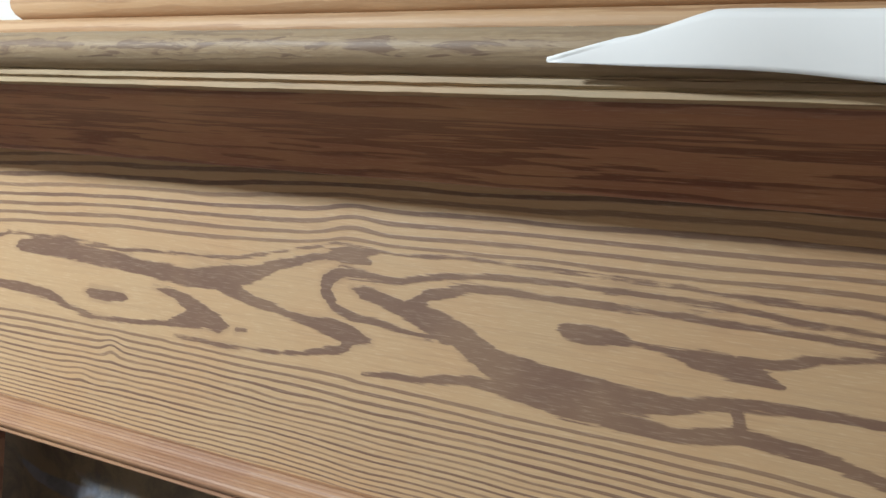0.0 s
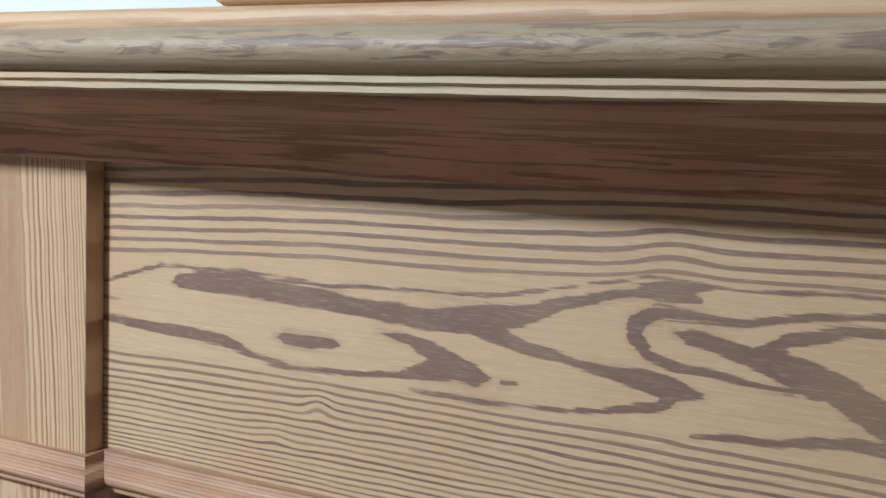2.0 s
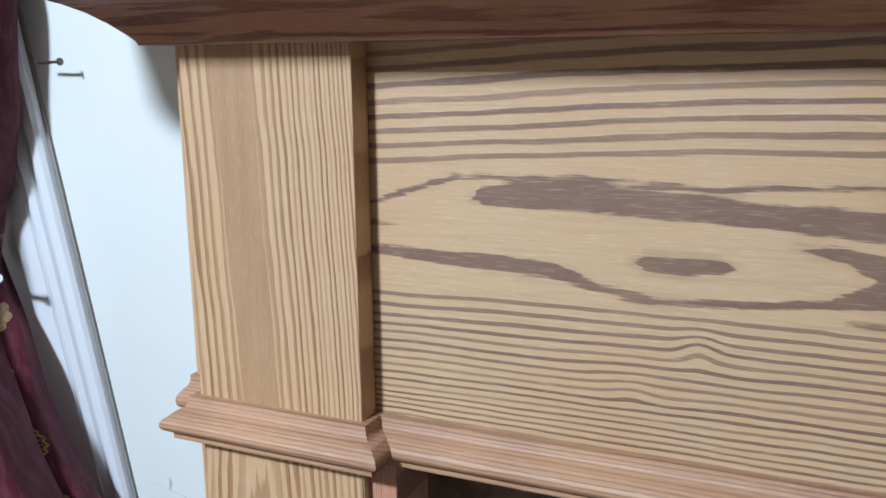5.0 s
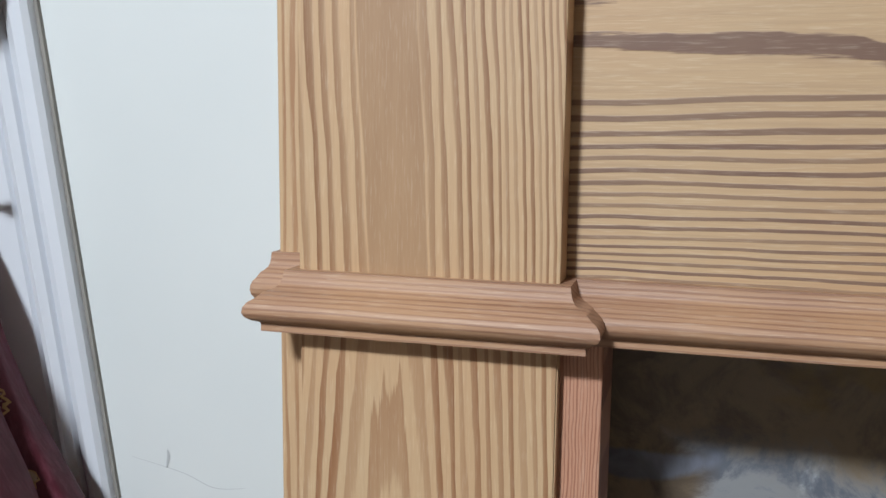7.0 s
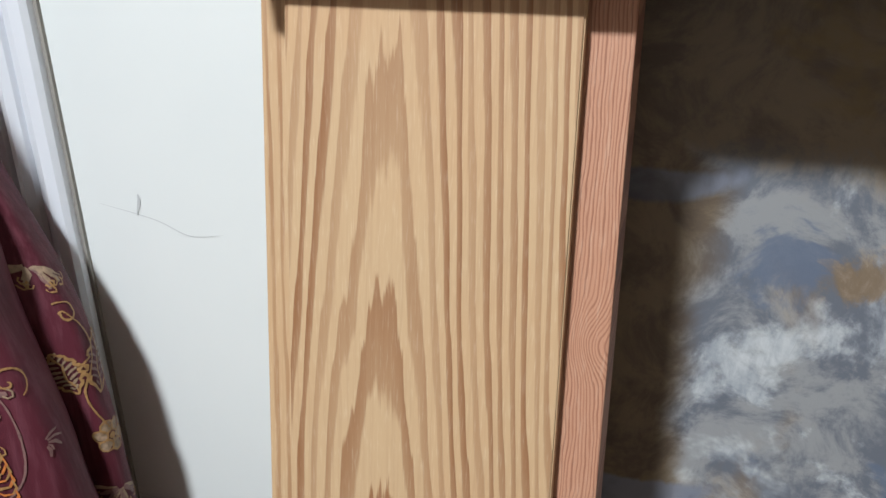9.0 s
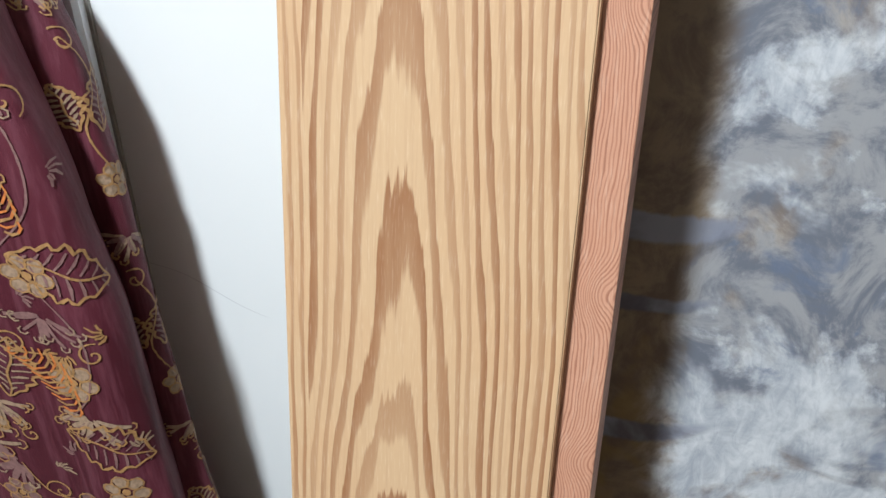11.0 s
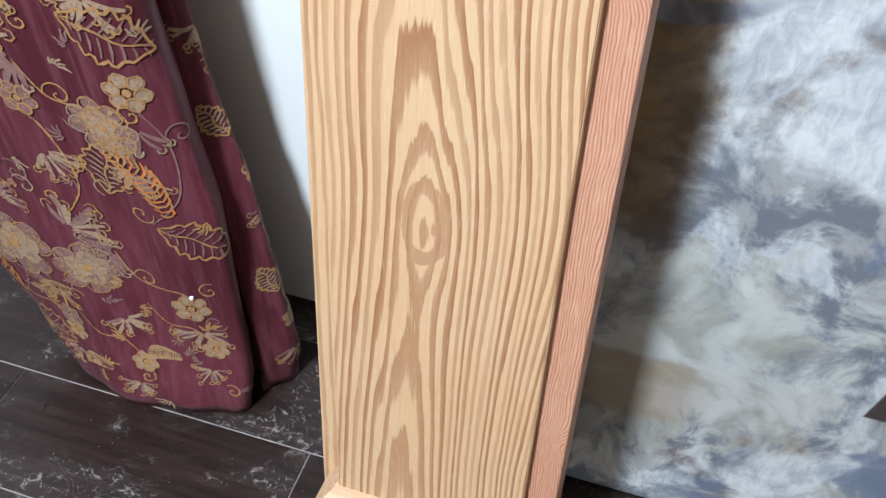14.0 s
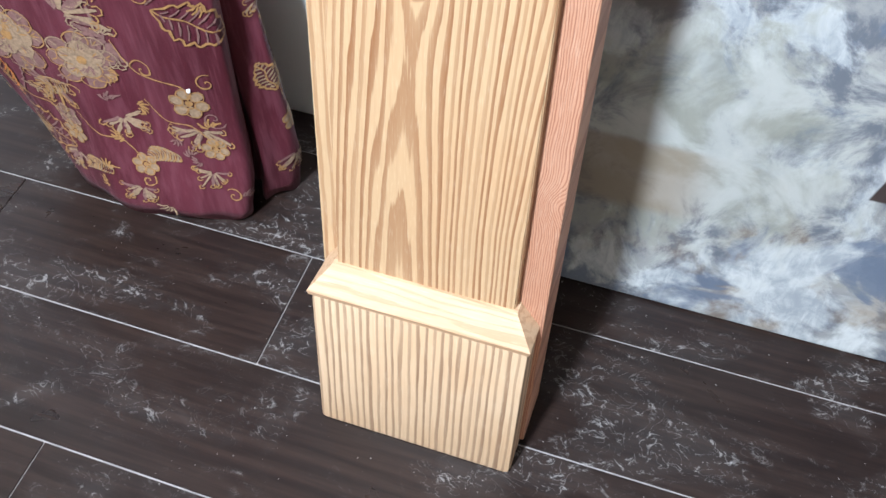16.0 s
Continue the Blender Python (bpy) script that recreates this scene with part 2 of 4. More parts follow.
def leg_rings(x, z):
    """Height of the rings on the lower leg: blunt peaks stand one above another up the middle, close lines beside them."""
    heights, centres = [t[0] for t in TIPS], [t[1] for t in TIPS]
    g = smooth_keys(z, heights, np.arange(len(TIPS)) * 1.0, 0.02)
    dx = x - smooth_keys(z, heights, centres, 0.07) - 0.003 * np.exp(-((z - 0.535) / 0.07) ** 2)
    side = (np.hypot(dx, 0.035) - 0.035) / (np.where(dx > 0, 0.0066, 0.0076) * (0.72 + 0.28 * np.clip((z - 0.3) / 0.5, 0, 1)))
    push = 1.6 * np.exp(-((x - 0.074) / 0.020) ** 2 - ((z - 0.53) / 0.05) ** 2)
    return g + side - push


def knot_ring(x, z):
    """Distance from the brown ring and heart of the knot on the lower leg."""
    u, v = (x - 0.0735) / 0.0145, (z - 0.532) / 0.030
    r = np.hypot(u + 0.15 * v * v, v)
    ring = np.abs(r - 1.0) * 0.017 - 0.0030 - 0.0022 * np.clip(u, 0, 1.2)
    heart = np.hypot((x - 0.0800) / 0.8, (z - 0.530) / 2.1) - 0.0028
    return np.minimum(np.minimum(ring, heart), 0.1)


def leg_wood():
    n = Nodes("cathedral_pine")

    def kept(name):
        at = n.t.nodes.new("ShaderNodeAttribute")
        at.attribute_name = name
        return at.outputs["Fac"]
    mid = n.step(n.math("ABSOLUTE", n.add(n.x, -0.066)), 0.006, 0.035, 1.0, 0.12)
    jag = n.mul(n.mul(n.add(n.noise(n.scaled(300, 1, 9), 1.0, 4.0, 0.65), -0.5), 0.42), mid)
    h = n.add(kept("ring_height"), jag, n.signed(n.scaled(75, 1, 1.6), 0.6, 2.0), n.signed(n.scaled(30, 1, 7), 0.2), n.signed(n.scaled(110, 1, 25), 0.08))
    d = n.add(kept("knot_distance"), n.signed(n.scaled(90, 1, 70), 0.0022, 3.0))
    fig = n.mul(n.step(d, -0.0006, 0.0010, 1.0, 0.0), 0.85)
    return wood_finish(n, h, PALE, rgb(0.250, 0.108, 0.044), "z", BLUSH, 0.42, 0.13, 0.0, fig, 0.5, 0.6)


def plain_wood(name, along, across, spacing, early, late, wave=1.0, fade=0.35, start=0.5):
    n = Nodes(name)
    axis = {"x": n.x, "y": n.y, "z": n.z}
    s = {"x": (3, 40, 40), "z": (40, 40, 3)}[along]
    h = n.add(n.mul(n.add(axis[across], n.mul(n.y, 0.45)), 1.0 / spacing), n.signed(n.scaled(*s), wave, 3.0),
              n.signed(n.scaled(*[k * 4 for k in s]), 0.25 * wave))
    return wood_finish(n, h, early, late, along, BLUSH, start, 0.22, fade)


FRIEZE = frieze_wood()
LOWER = leg_wood()


def upper_wood():
    """A board with a broad plain tan heart between upright lines that crowd towards its inner edge."""
    n = Nodes("straight_pine")
    dx = n.add(n.x, n.mul(n.z, 0.05), -0.131, n.signed(n.scaled(2, 1, 7), 0.004), n.signed(n.scaled(30, 1, 9), 0.0010))
    away = n.math("MAXIMUM", n.add(n.math("ABSOLUTE", dx), -0.019), 0.0)
    crowd = n.mul(n.mul(away, away), n.step(dx, 0.0, 0.01, 200.0, 900.0))
    h = n.add(n.mul(away, 92.0), crowd, 0.35, n.signed(n.scaled(60, 1, 1.6), 0.5, 2.0), n.signed(n.scaled(100, 1, 20), 0.08))
    heart = n.mul(n.step(away, 0.0, 0.0015, 1.0, 0.0), n.step(n.noise(n.scaled(60, 1, 5), 1.0, 3.0, 0.6), 0.3, 0.7, 0.72, 1.0))
    return wood_finish(n, h, PALE, rgb(0.225, 0.100, 0.040), "z", BLUSH, 0.42, 0.2, 0.0, heart, 0.5, 0.7)


UPPER = upper_wood()
STILE = plain_wood("stile_pine", "z", "x", 0.0085, PALE, rgb(0.33, 0.17, 0.08), 0.9)
BLOCK = plain_wood("block_pine", "z", "x", 0.0080, rgb(0.60, 0.43, 0.28), rgb(0.235, 0.135, 0.078), 0.6, 0.25)
LIP = plain_wood("lip_pine", "x", "z", 0.012, rgb(0.55, 0.365, 0.225), rgb(0.41, 0.245, 0.135), 1.8)
BAND = plain_wood("band_pine", "x", "z", 0.0040, rgb(0.34, 0.185, 0.112), rgb(0.225, 0.108, 0.062), 0.7, 0.6)
CORNICE = plain_wood("cornice_pine", "x", "z", 0.012, rgb(0.44, 0.335, 0.20), rgb(0.20, 0.125, 0.085), 1.5, 0.75)
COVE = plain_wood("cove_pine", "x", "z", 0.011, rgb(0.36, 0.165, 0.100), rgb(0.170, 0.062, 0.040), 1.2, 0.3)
TIER = plain_wood("tier_pine", "x", "z", 0.012, rgb(0.55, 0.36, 0.21), rgb(0.38, 0.215, 0.115), 1.0, 0.5)


def red_wood():
    n = Nodes("red_pine")
    wave = n.signed(n.scaled(60, 1, 14), 2.2, 3.0)
    h = n.add(n.mul(n.x, 470.0), wave, n.signed(n.scaled(12, 1, 22), 0.8))
    for z0 in (1.019, 0.847, 0.726, 0.335):
        h = n.add(h, n.bump2(n.x, n.z, 0.186, z0, 0.016, 0.018, 5.5))
    return wood_finish(n, h, rgb(0.47, 0.235, 0.145), rgb(0.285, 0.118, 0.070), "z", rgb(0.50, 0.275, 0.18), 0.45, 0.3, 0.1, None, 0.35)


RED = red_wood()


def torus_wood():
    """Greyish pine with a row of small dark knots along its belly."""
    n = Nodes("knotty_pine")
    row = n.bump2(n.x, n.z, 0.68, 1.6620, 0.42, 0.0085, 1.0)
    eye = n.noise(n.scaled(24, 30, 130), 1.0, 3.0, 0.55, 0.8)
    h = n.add(n.mul(n.add(n.z, n.mul(n.y, 0.5)), 75.0), n.signed(n.scaled(3, 30, 30), 1.3, 3.0), n.mul(n.mul(eye, row), 7.0))
    fig = n.mul(n.step(n.mul(n.add(eye, n.mul(row, 0.16)), n.math("MINIMUM", n.mul(row, 3.0), 1.0)), 0.60, 0.70), 0.85)
    return wood_finish(n, h, rgb(0.345, 0.255, 0.160), rgb(0.165, 0.105, 0.075), "x", rgb(0.34, 0.235, 0.14), 0.55, 0.3, 0.85, fig)


TORUS = torus_wood()
FILLET = plain_wood("fillet_pine", "x", "z", 0.02, rgb(0.42, 0.325, 0.205), rgb(0.27, 0.19, 0.12), 1.2, 0.7)


def plaster():
    n = Nodes("white_wall_paint", 0.55)
    a = n.noise(n.scaled(1.6, 1.6, 1.6), 1.0, 4.0)
    b = n.noise(n.scaled(90, 90, 90), 1.0, 3.0)
    n.colour(n.mix(n.step(a, 0.3, 0.7), rgb(0.80, 0.82, 0.80), rgb(0.73, 0.76, 0.75)))
    n.relief(n.add(n.mul(a, 2.0), n.mul(b, 0.25)), 0.15, 0.002)
    return n.m


def simple(name, colour, rough=0.5, metal=0.0, vary=0.12, size=30.0, bump=0.1):
    n = Nodes(name, rough, metal)
    a = n.noise(n.scaled(size, size, size), 1.0, 4.0)
    n.colour(n.mix(n.mul(n.step(a, 0.3, 0.75), vary * 4), rgb(*colour), rgb(*[c * (1 - vary * 2) for c in colour])))
    n.relief(a, bump, 0.001)
    return n.m


def floor_laminate():
    n = Nodes("dark_laminate", 0.3)
    r = n.random()
    gx, gy = n.x, n.y
    grain = n.noise(n.vec(n.add(n.mul(gx, 5), n.mul(r, 30)), n.mul(gy, 90), 0.0), 1.0, 4.0, 0.6)
    base = n.mix(n.step(grain, 0.35, 0.7), rgb(0.012, 0.0068, 0.0058), rgb(0.025, 0.0145, 0.0115))
    smear = n.noise(n.vec(n.add(n.mul(gx, 6), n.mul(r, 11)), n.mul(gy, 9), n.mul(r, 5)), 1.0, 5.0, 0.6, 0.9)
    where = n.step(smear, 0.46, 0.62)
    fleck = n.noise(n.vec(n.add(n.mul(gx, 48), n.mul(r, 50)), n.mul(gy, 62), 0.0), 1.0, 5.0, 0.72, 1.4)
    ring = n.noise(n.vec(n.add(n.mul(gx, 24), n.mul(r, 20)), n.mul(gy, 30), 3.0), 1.0, 2.0, 0.5, 2.2)
    curl = n.step(n.math("ABSOLUTE", n.add(ring, -0.52)), 0.0, 0.022, 1.0, 0.0)
    speck = n.noise(n.vec(n.mul(gx, 230), n.mul(gy, 230), n.mul(r, 40)), 1.0, 1.0, 0.5)
    scratch = n.noise(n.vec(n.mul(n.add(gx, n.mul(gy, 1.4)), 10), n.mul(n.add(gy, n.mul(gx, -0.9)), 230), n.mul(r, 9)), 1.0, 2.0, 0.5, 0.3)
    film = n.mul(where, 0.04)
    marks = n.add(n.mul(where, n.step(fleck, 0.575, 0.65, 0.0, 0.6)), n.mul(n.mul(curl, where), n.step(fleck, 0.42, 0.56, 0.0, 0.55)))
    marks = n.add(marks, n.step(speck, 0.77, 0.80, 0.0, 0.9), n.mul(n.step(scratch, 0.73, 0.77), n.mul(where, 0.35)))
    dust = n.math("MINIMUM", n.add(film, marks), 1.0)
    n.colour(n.mix(n.mul(dust, 0.5), base, rgb(0.46, 0.43, 0.42)))
    n.b.inputs["Specular IOR Level"].default_value = 0.32
    n.rough(n.add(0.22, n.mul(dust, 0.4), n.mul(smear, 0.16)))
    n.relief(n.add(n.mul(grain, 0.4), dust), 0.15, 0.0006)
    return n.m


def canvas_paint():
    """Thick abstract oils: umber above, brown with the leg's shadow painted in at the side, clouds of grey, blue and
    white.
    """
    n = Nodes("abstract_oil_paint", 0.45)
    u, v = n.x, n.z
    warp = n.vec(n.add(u, n.signed(n.scaled(5, 1, 5), 0.05)), 0.0, n.add(v, n.signed(n.scaled(6, 2, 4), 0.05)))
    a = n.noise(warp, 7.5, 7.0, 0.66, 0.3)
    b = n.noise(warp, 17.0, 7.0, 0.68, 0.5)
    c = n.noise(n.scaled(4.2, 1, 4.6), 1.0, 5.0, 0.62, 0.4)
    stroke = n.noise(n.scaled(70, 1, 30), 1.0, 4.0, 0.65, 1.2)
    wash = n.noise(n.scaled(11, 1, 11), 1.0, 5.0, 0.56, 0.5)
    umber = n.mix(n.step(b, 0.40, 0.60), rgb(0.115, 0.084, 0.058), rgb(0.200, 0.150, 0.095))
    umber = n.mix(n.mul(n.step(c, 0.54, 0.62), 0.7), umber, rgb(0.20, 0.135, 0.045))
    grey = n.mix(n.step(b, 0.42, 0.58), rgb(0.125, 0.138, 0.165), rgb(0.27, 0.275, 0.28))
    white = n.mix(n.step(n.add(n.mul(stroke, 0.4), n.mul(b, 0.6)), 0.36, 0.64), rgb(0.29, 0.315, 0.345), rgb(0.53, 0.55, 0.555))
    ochre = n.mix(n.step(b, 0.42, 0.6), rgb(0.20, 0.135, 0.075), rgb(0.35, 0.29, 0.22))
    col = n.mix(n.step(a, 0.53, 0.62), grey, white)
    col = n.mix(n.mul(n.step(c, 0.55, 0.64), 0.55), col, ochre)
    blue = n.noise(warp, 9.0, 6.0, 0.62, 0.8)
    col = n.mix(n.mul(n.step(blue, 0.565, 0.64), 0.85), col, rgb(0.115, 0.145, 0.205))
    pale = n.add(n.bump2(u, v, 0.35, 0.57, 0.12, 0.11, 1.1), n.bump2(u, v, 0.44, 0.05, 0.12, 0.08, 0.9), n.bump2(u, v, 0.30, 0.86, 0.035, 0.05, 0.7))
    pale = n.step(n.add(pale, n.mul(n.add(wash, -0.5), 3.0)), 0.35, 0.75)
    col = n.mix(pale, col, white)
    low = n.step(n.add(n.bump2(u, v, 0.30, 0.24, 0.20, 0.17, 1.0), n.mul(n.add(b, -0.5), 2.0)), 0.35, 0.85)
    col = n.mix(n.mul(low, 0.8), col, n.mix(n.step(wash, 0.42, 0.6), rgb(0.26, 0.265, 0.225), rgb(0.43, 0.44, 0.42)))
    rust = n.step(n.add(n.bump2(u, v, 0.36, 0.99, 0.05, 0.03, 1.0), n.bump2(u, v, 0.47, 0.93, 0.05, 0.03, 0.8), n.mul(n.add(b, -0.5), 2.2)), 0.45, 0.75)
    col = n.mix(n.mul(rust, 0.85), col, ochre)
    edge = n.add(u, n.signed(n.scaled(6, 1, 9), 0.045), n.mul(n.add(b, -0.5), 0.05))
    # Side band: brown paint plus the leg's cast shadow, put into the colour.
    side = n.mul(n.step(edge, 0.225, 0.255, 1.0, 0.0), n.step(v, 0.34, 0.42))
    top = n.step(n.add(v, n.signed(n.scaled(7, 1, 7), 0.05), n.mul(n.add(b, -0.5), 0.08)), 1.045, 1.085)
    col = n.mix(n.math("MAXIMUM", side, top), col, umber)
    for v0, w, k in ((1.045, 0.015, 0.9), (0.79, 0.014, 1.0), (0.725, 0.010, 0.8), (0.60, 0.013, 0.9)):
        bow = n.add(v, n.mul(n.math("POWER", n.math("ABSOLUTE", n.add(u, -0.2)), 2.0), -3.0), n.signed(n.scaled(9, 1, 9), 0.010))
        line = n.step(n.add(n.bump2(u, bow, 0.19, v0, 0.10, w, k), n.mul(n.add(stroke, -0.5), 0.3)), 0.35, 0.6)
        col = n.mix(n.mul(line, 0.85), col, n.mix(n.step(wash, 0.4, 0.6), rgb(0.07, 0.075, 0.10), rgb(0.20, 0.22, 0.27)))
    brown = n.mul(n.step(u, 0.27, 0.33, 1.0, 0.0), n.mul(n.step(v, 0.13, 0.15), n.step(v, 0.225, 0.235, 1.0, 0.0)))
    col = n.mix(n.mul(brown, 0.6), col, rgb(0.23, 0.17, 0.115))
    slope = n.add(u, n.mul(v, -0.25))
    hole = n.mul(n.step(slope, 0.398, 0.401), n.mul(n.step(v, 0.220, 0.223), n.step(v, 0.295, 0.300, 1.0, 0.0)))
    col = n.mix(hole, col, rgb(0.045, 0.032, 0.030))
    n.colour(col)
    n.relief(n.add(n.mul(stroke, 0.6), b), 0.4, 0.0015)
    return n.m


def brocade():
    n = Nodes("burgundy_brocade", 0.62)
    a = n.noise(n.scaled(9, 9, 3), 1.0, 4.0, 0.6)
    sheen_rib = n.noise(n.scaled(110, 110, 9), 1.0, 4.0, 0.65)
    weave = n.noise(n.scaled(900, 900, 900), 1.0, 2.0)
    col = n.mix(n.step(a, 0.35, 0.7), rgb(0.060, 0.0075, 0.014), rgb(0.105, 0.020, 0.032))
    # paler upright streaks: sheen on the crinkles, put into the colour
    col = n.mix(n.mul(n.step(sheen_rib, 0.42, 0.66), 0.5), col, rgb(0.150, 0.045, 0.062))
    n.colour(col)
    n.relief(n.add(n.mul(sheen_rib, 1.0), n.mul(weave, 0.5)), 0.5, 0.0012)
    n.b.inputs["Sheen Weight"].default_value = 0.03
    n.b.inputs["Specular IOR Level"].default_value = 0.2
    return n.m


WALL = plaster()
# tones of the unseen walls and ceiling, picked for warm bounce
BEIGE = simple("beige_bounce_paint", (0.78, 0.69, 0.60), 0.7, 0, 0.05, 3.0)
CEILING = simple("ceiling_bounce_paint", (0.84, 0.79, 0.72), 0.7, 0, 0.03, 3.0)
PVC = simple("white_plastic_trim", (0.76, 0.78, 0.82), 0.32, 0, 0.03, 4.0, 0.02)
GAP = simple("grey_sealant", (0.30, 0.28, 0.25), 0.7)
FLOOR = floor_laminate()
SEAM = simple("dusty_joint", (0.33, 0.30, 0.29), 0.8, 0, 0.2, 60)
OIL = canvas_paint()
CANVAS = simple("raw_canvas", (0.62, 0.56, 0.45), 0.8, 0, 0.08, 200)
CLOTH = brocade()
GOLD = simple("gold_thread", (0.37, 0.200, 0.075), 0.5, 0, 0.2, 250, 0.5)
CREAM = simple("cream_thread", (0.33, 0.225, 0.145), 0.55, 0, 0.2, 250, 0.5)
MAUVE = simple("mauve_thread", (0.22, 0.115, 0.105), 0.55, 0, 0.2, 250, 0.5)
FLAME = simple("orange_thread", (0.55, 0.17, 0.04), 0.5, 0, 0.2, 250, 0.5)
PAPER = simple("white_paper", (0.86, 0.89, 0.92), 0.7, 0, 0.04, 25)
PENCIL = simple("graphite_mark", (0.56, 0.57, 0.57), 0.6)
STEEL = simple("dark_steel", (0.16, 0.13, 0.11), 0.4, 0.8)
WHITE_PLASTIC = simple("white_plastic", (0.8, 0.8, 0.8), 0.4, 0, 0.02)


# ---- mesh helpers ----
def mesh_from(name, verts, faces, smooth=False):
    me = bpy.data.meshes.new(name)
    me.from_pydata([tuple(v) for v in verts], [], faces)
    me.update()
    if smooth:
        me.polygons.foreach_set("use_smooth", [True] * len(me.polygons))
    return me


def part(name, bm, material, parent=None, label=""):
    """Links a bmesh, or a mesh, as one object under a thing or a part."""
    if isinstance(bm, bmesh.types.BMesh):
        me = bpy.data.meshes.new(name)
        bmesh.ops.recalc_face_normals(bm, faces=bm.faces)
        bm.to_mesh(me)
        bm.free()
    else:
        me = bm
    me.materials.append(material)
    ob = new(name, me)
    ob.parent = parent
    return tagged(ob, label)


def thing(name, label, category, m=None, group="", kind=""):
    ob = new(name)
    ob.empty_display_size = 0.05
    if m:
        ob.matrix_world = m
    return tagged(ob, label, category, group, kind)


def box_bm(x0, x1, y0, y1, z0, z1, bevel=0.0015, segments=1):
    bm = bmesh.new()
    bmesh.ops.create_cube(bm, size=1.0)
    for v in bm.verts:
        v.co = Vector((x0 if v.co.x < 0 else x1, y0 if v.co.y < 0 else y1, z0 if v.co.z < 0 else z1))
    if bevel:
        bmesh.ops.bevel(bm, geom=bm.edges[:], offset=bevel, segments=segments, affect="EDGES", profile=0.6)
    return bm


def sweep_bm(plan, profile, wobble=0.0):
    """A moulding: the profile (offset outward, height) along a plan line with mitred corners. Outward is to the right of the way along it."""
    bm = bmesh.new()
    n = len(plan)
    rings = []
    for i, p in enumerate(plan):
        p = Vector(p)
        dirs = []
        if i > 0:
            dirs.append((p - Vector(plan[i - 1])).normalized())
        if i < n - 1:
            dirs.append((Vector(plan[i + 1]) - p).normalized())
        outs = [Vector((d.y, -d.x)) for d in dirs]
        o = outs[0] if len(outs) == 1 else (outs[0] + outs[1]) / (1.0 + outs[0].dot(outs[1]))
        rings.append([bm.verts.new((p.x + o.x * a, p.y + o.y * a, b + random.uniform(-wobble, wobble))) for a, b in profile])
    m = len(profile)
    for r, q in zip(rings, rings[1:]):
        for k in range(m):
            bm.faces.new((r[k], r[(k + 1) % m], q[(k + 1) % m], q[k]))
    bm.faces.new(rings[0])
    bm.faces.new(rings[-1][::-1])
    return bm


def grid_face(x0, x1, z0, z1, y, nx, nz, **fields):
    """A board's face as a fine grid that carries numbers for its grain."""
    gx, gz = np.meshgrid(np.linspace(x0, x1, nx), np.linspace(z0, z1, nz))
    me = mesh_from("figured_face", [(a, y, b) for a, b in zip(gx.ravel().tolist(), gz.ravel().tolist())],
                   [(j * nx + i, j * nx + i + 1, (j + 1) * nx + i + 1, (j + 1) * nx + i) for j in range(nz - 1) for i in range(nx - 1)])
    for name, rule in fields.items():
        me.attributes.new(name, "FLOAT", "POINT").data.foreach_set("value", rule(gx, gz).ravel().astype(np.float32))
    return me


def fine_line(a, b, pieces):
    a, b = Vector(a), Vector(b)
    return [tuple(a.lerp(b, k / pieces)) for k in range(pieces + 1)]


def shade_smooth(ob, angle=35):
    me = ob.data
    me.polygons.foreach_set("use_smooth", [True] * len(me.polygons))
    me.set_sharp_from_angle(angle=radians(angle))
    return ob


# ---- the room ----
def wall_piece(name, x0, x1, y0, y1, z0, z1, label, material=WALL, bevel=0.0):
    ob = part(name, box_bm(x0, x1, y0, y1, z0, z1, bevel), material)
    return tagged(ob, label, "wall", kind="structure")


WIN_L, WIN_R = -1.58, -0.396
wall_piece("wall_north", WIN_R, 3.2, WALL_Y, WALL_Y + 0.25, 0, 2.9, "smooth white painted wall behind the mantel")
wall_piece("wall_north_left", -2.6, WIN_L, WALL_Y, WALL_Y + 0.25, 0, 2.9, "smooth white painted wall beside the window")
wall_piece("wall_north_lintel", WIN_L, WIN_R, WALL_Y, WALL_Y + 0.25, 2.35, 2.9, "smooth white painted wall above the window")
# walls and ceiling out of view, added and tinted to bounce warm light
wall_piece("wall_south", -2.6, 3.2, -3.9, -3.7, 0, 2.9, "unseen wall, beige to warm the bounced light", BEIGE)
wall_piece("wall_west", -2.8, -2.6, -3.9, WALL_Y + 0.25, 0, 2.9, "unseen wall, beige to warm the bounced light", BEIGE)
wall_piece("wall_east", 3.2, 3.4, -3.9, WALL_Y + 0.25, 0, 2.9, "unseen wall, beige to warm the bounced light", BEIGE)
tagged(part("ceiling", box_bm(-2.8, 3.4, -3.9, WALL_Y + 0.25, 2.9, 3.0, 0), CEILING), "unseen ceiling, warm white to tint the bounced light", "ceiling", kind="structure")
ground = part("floor", box_bm(-2.8, 3.4, -3.9, WALL_Y + 0.25, -0.1, -0.0022, 0), SEAM)
tagged(ground, "dark brown laminate floor, dusty and scratched", "floor", kind="structure")

# white plastic balcony window behind the curtain
win = thing("window_1", "white plastic window frame beside a white wall", "window", kind="structure")
trim_profile = [(0.0, 0.0), (0.0, -0.012), (0.004, -0.017), (0.016, -0.017), (0.028, -0.010), (0.031, -0.003), (0.034, -0.011), (0.041, -0.016), (0.049, -0.012),
                (0.053, -0.003), (0.057, -0.010), (0.088, -0.010), (0.092, 0.0)]


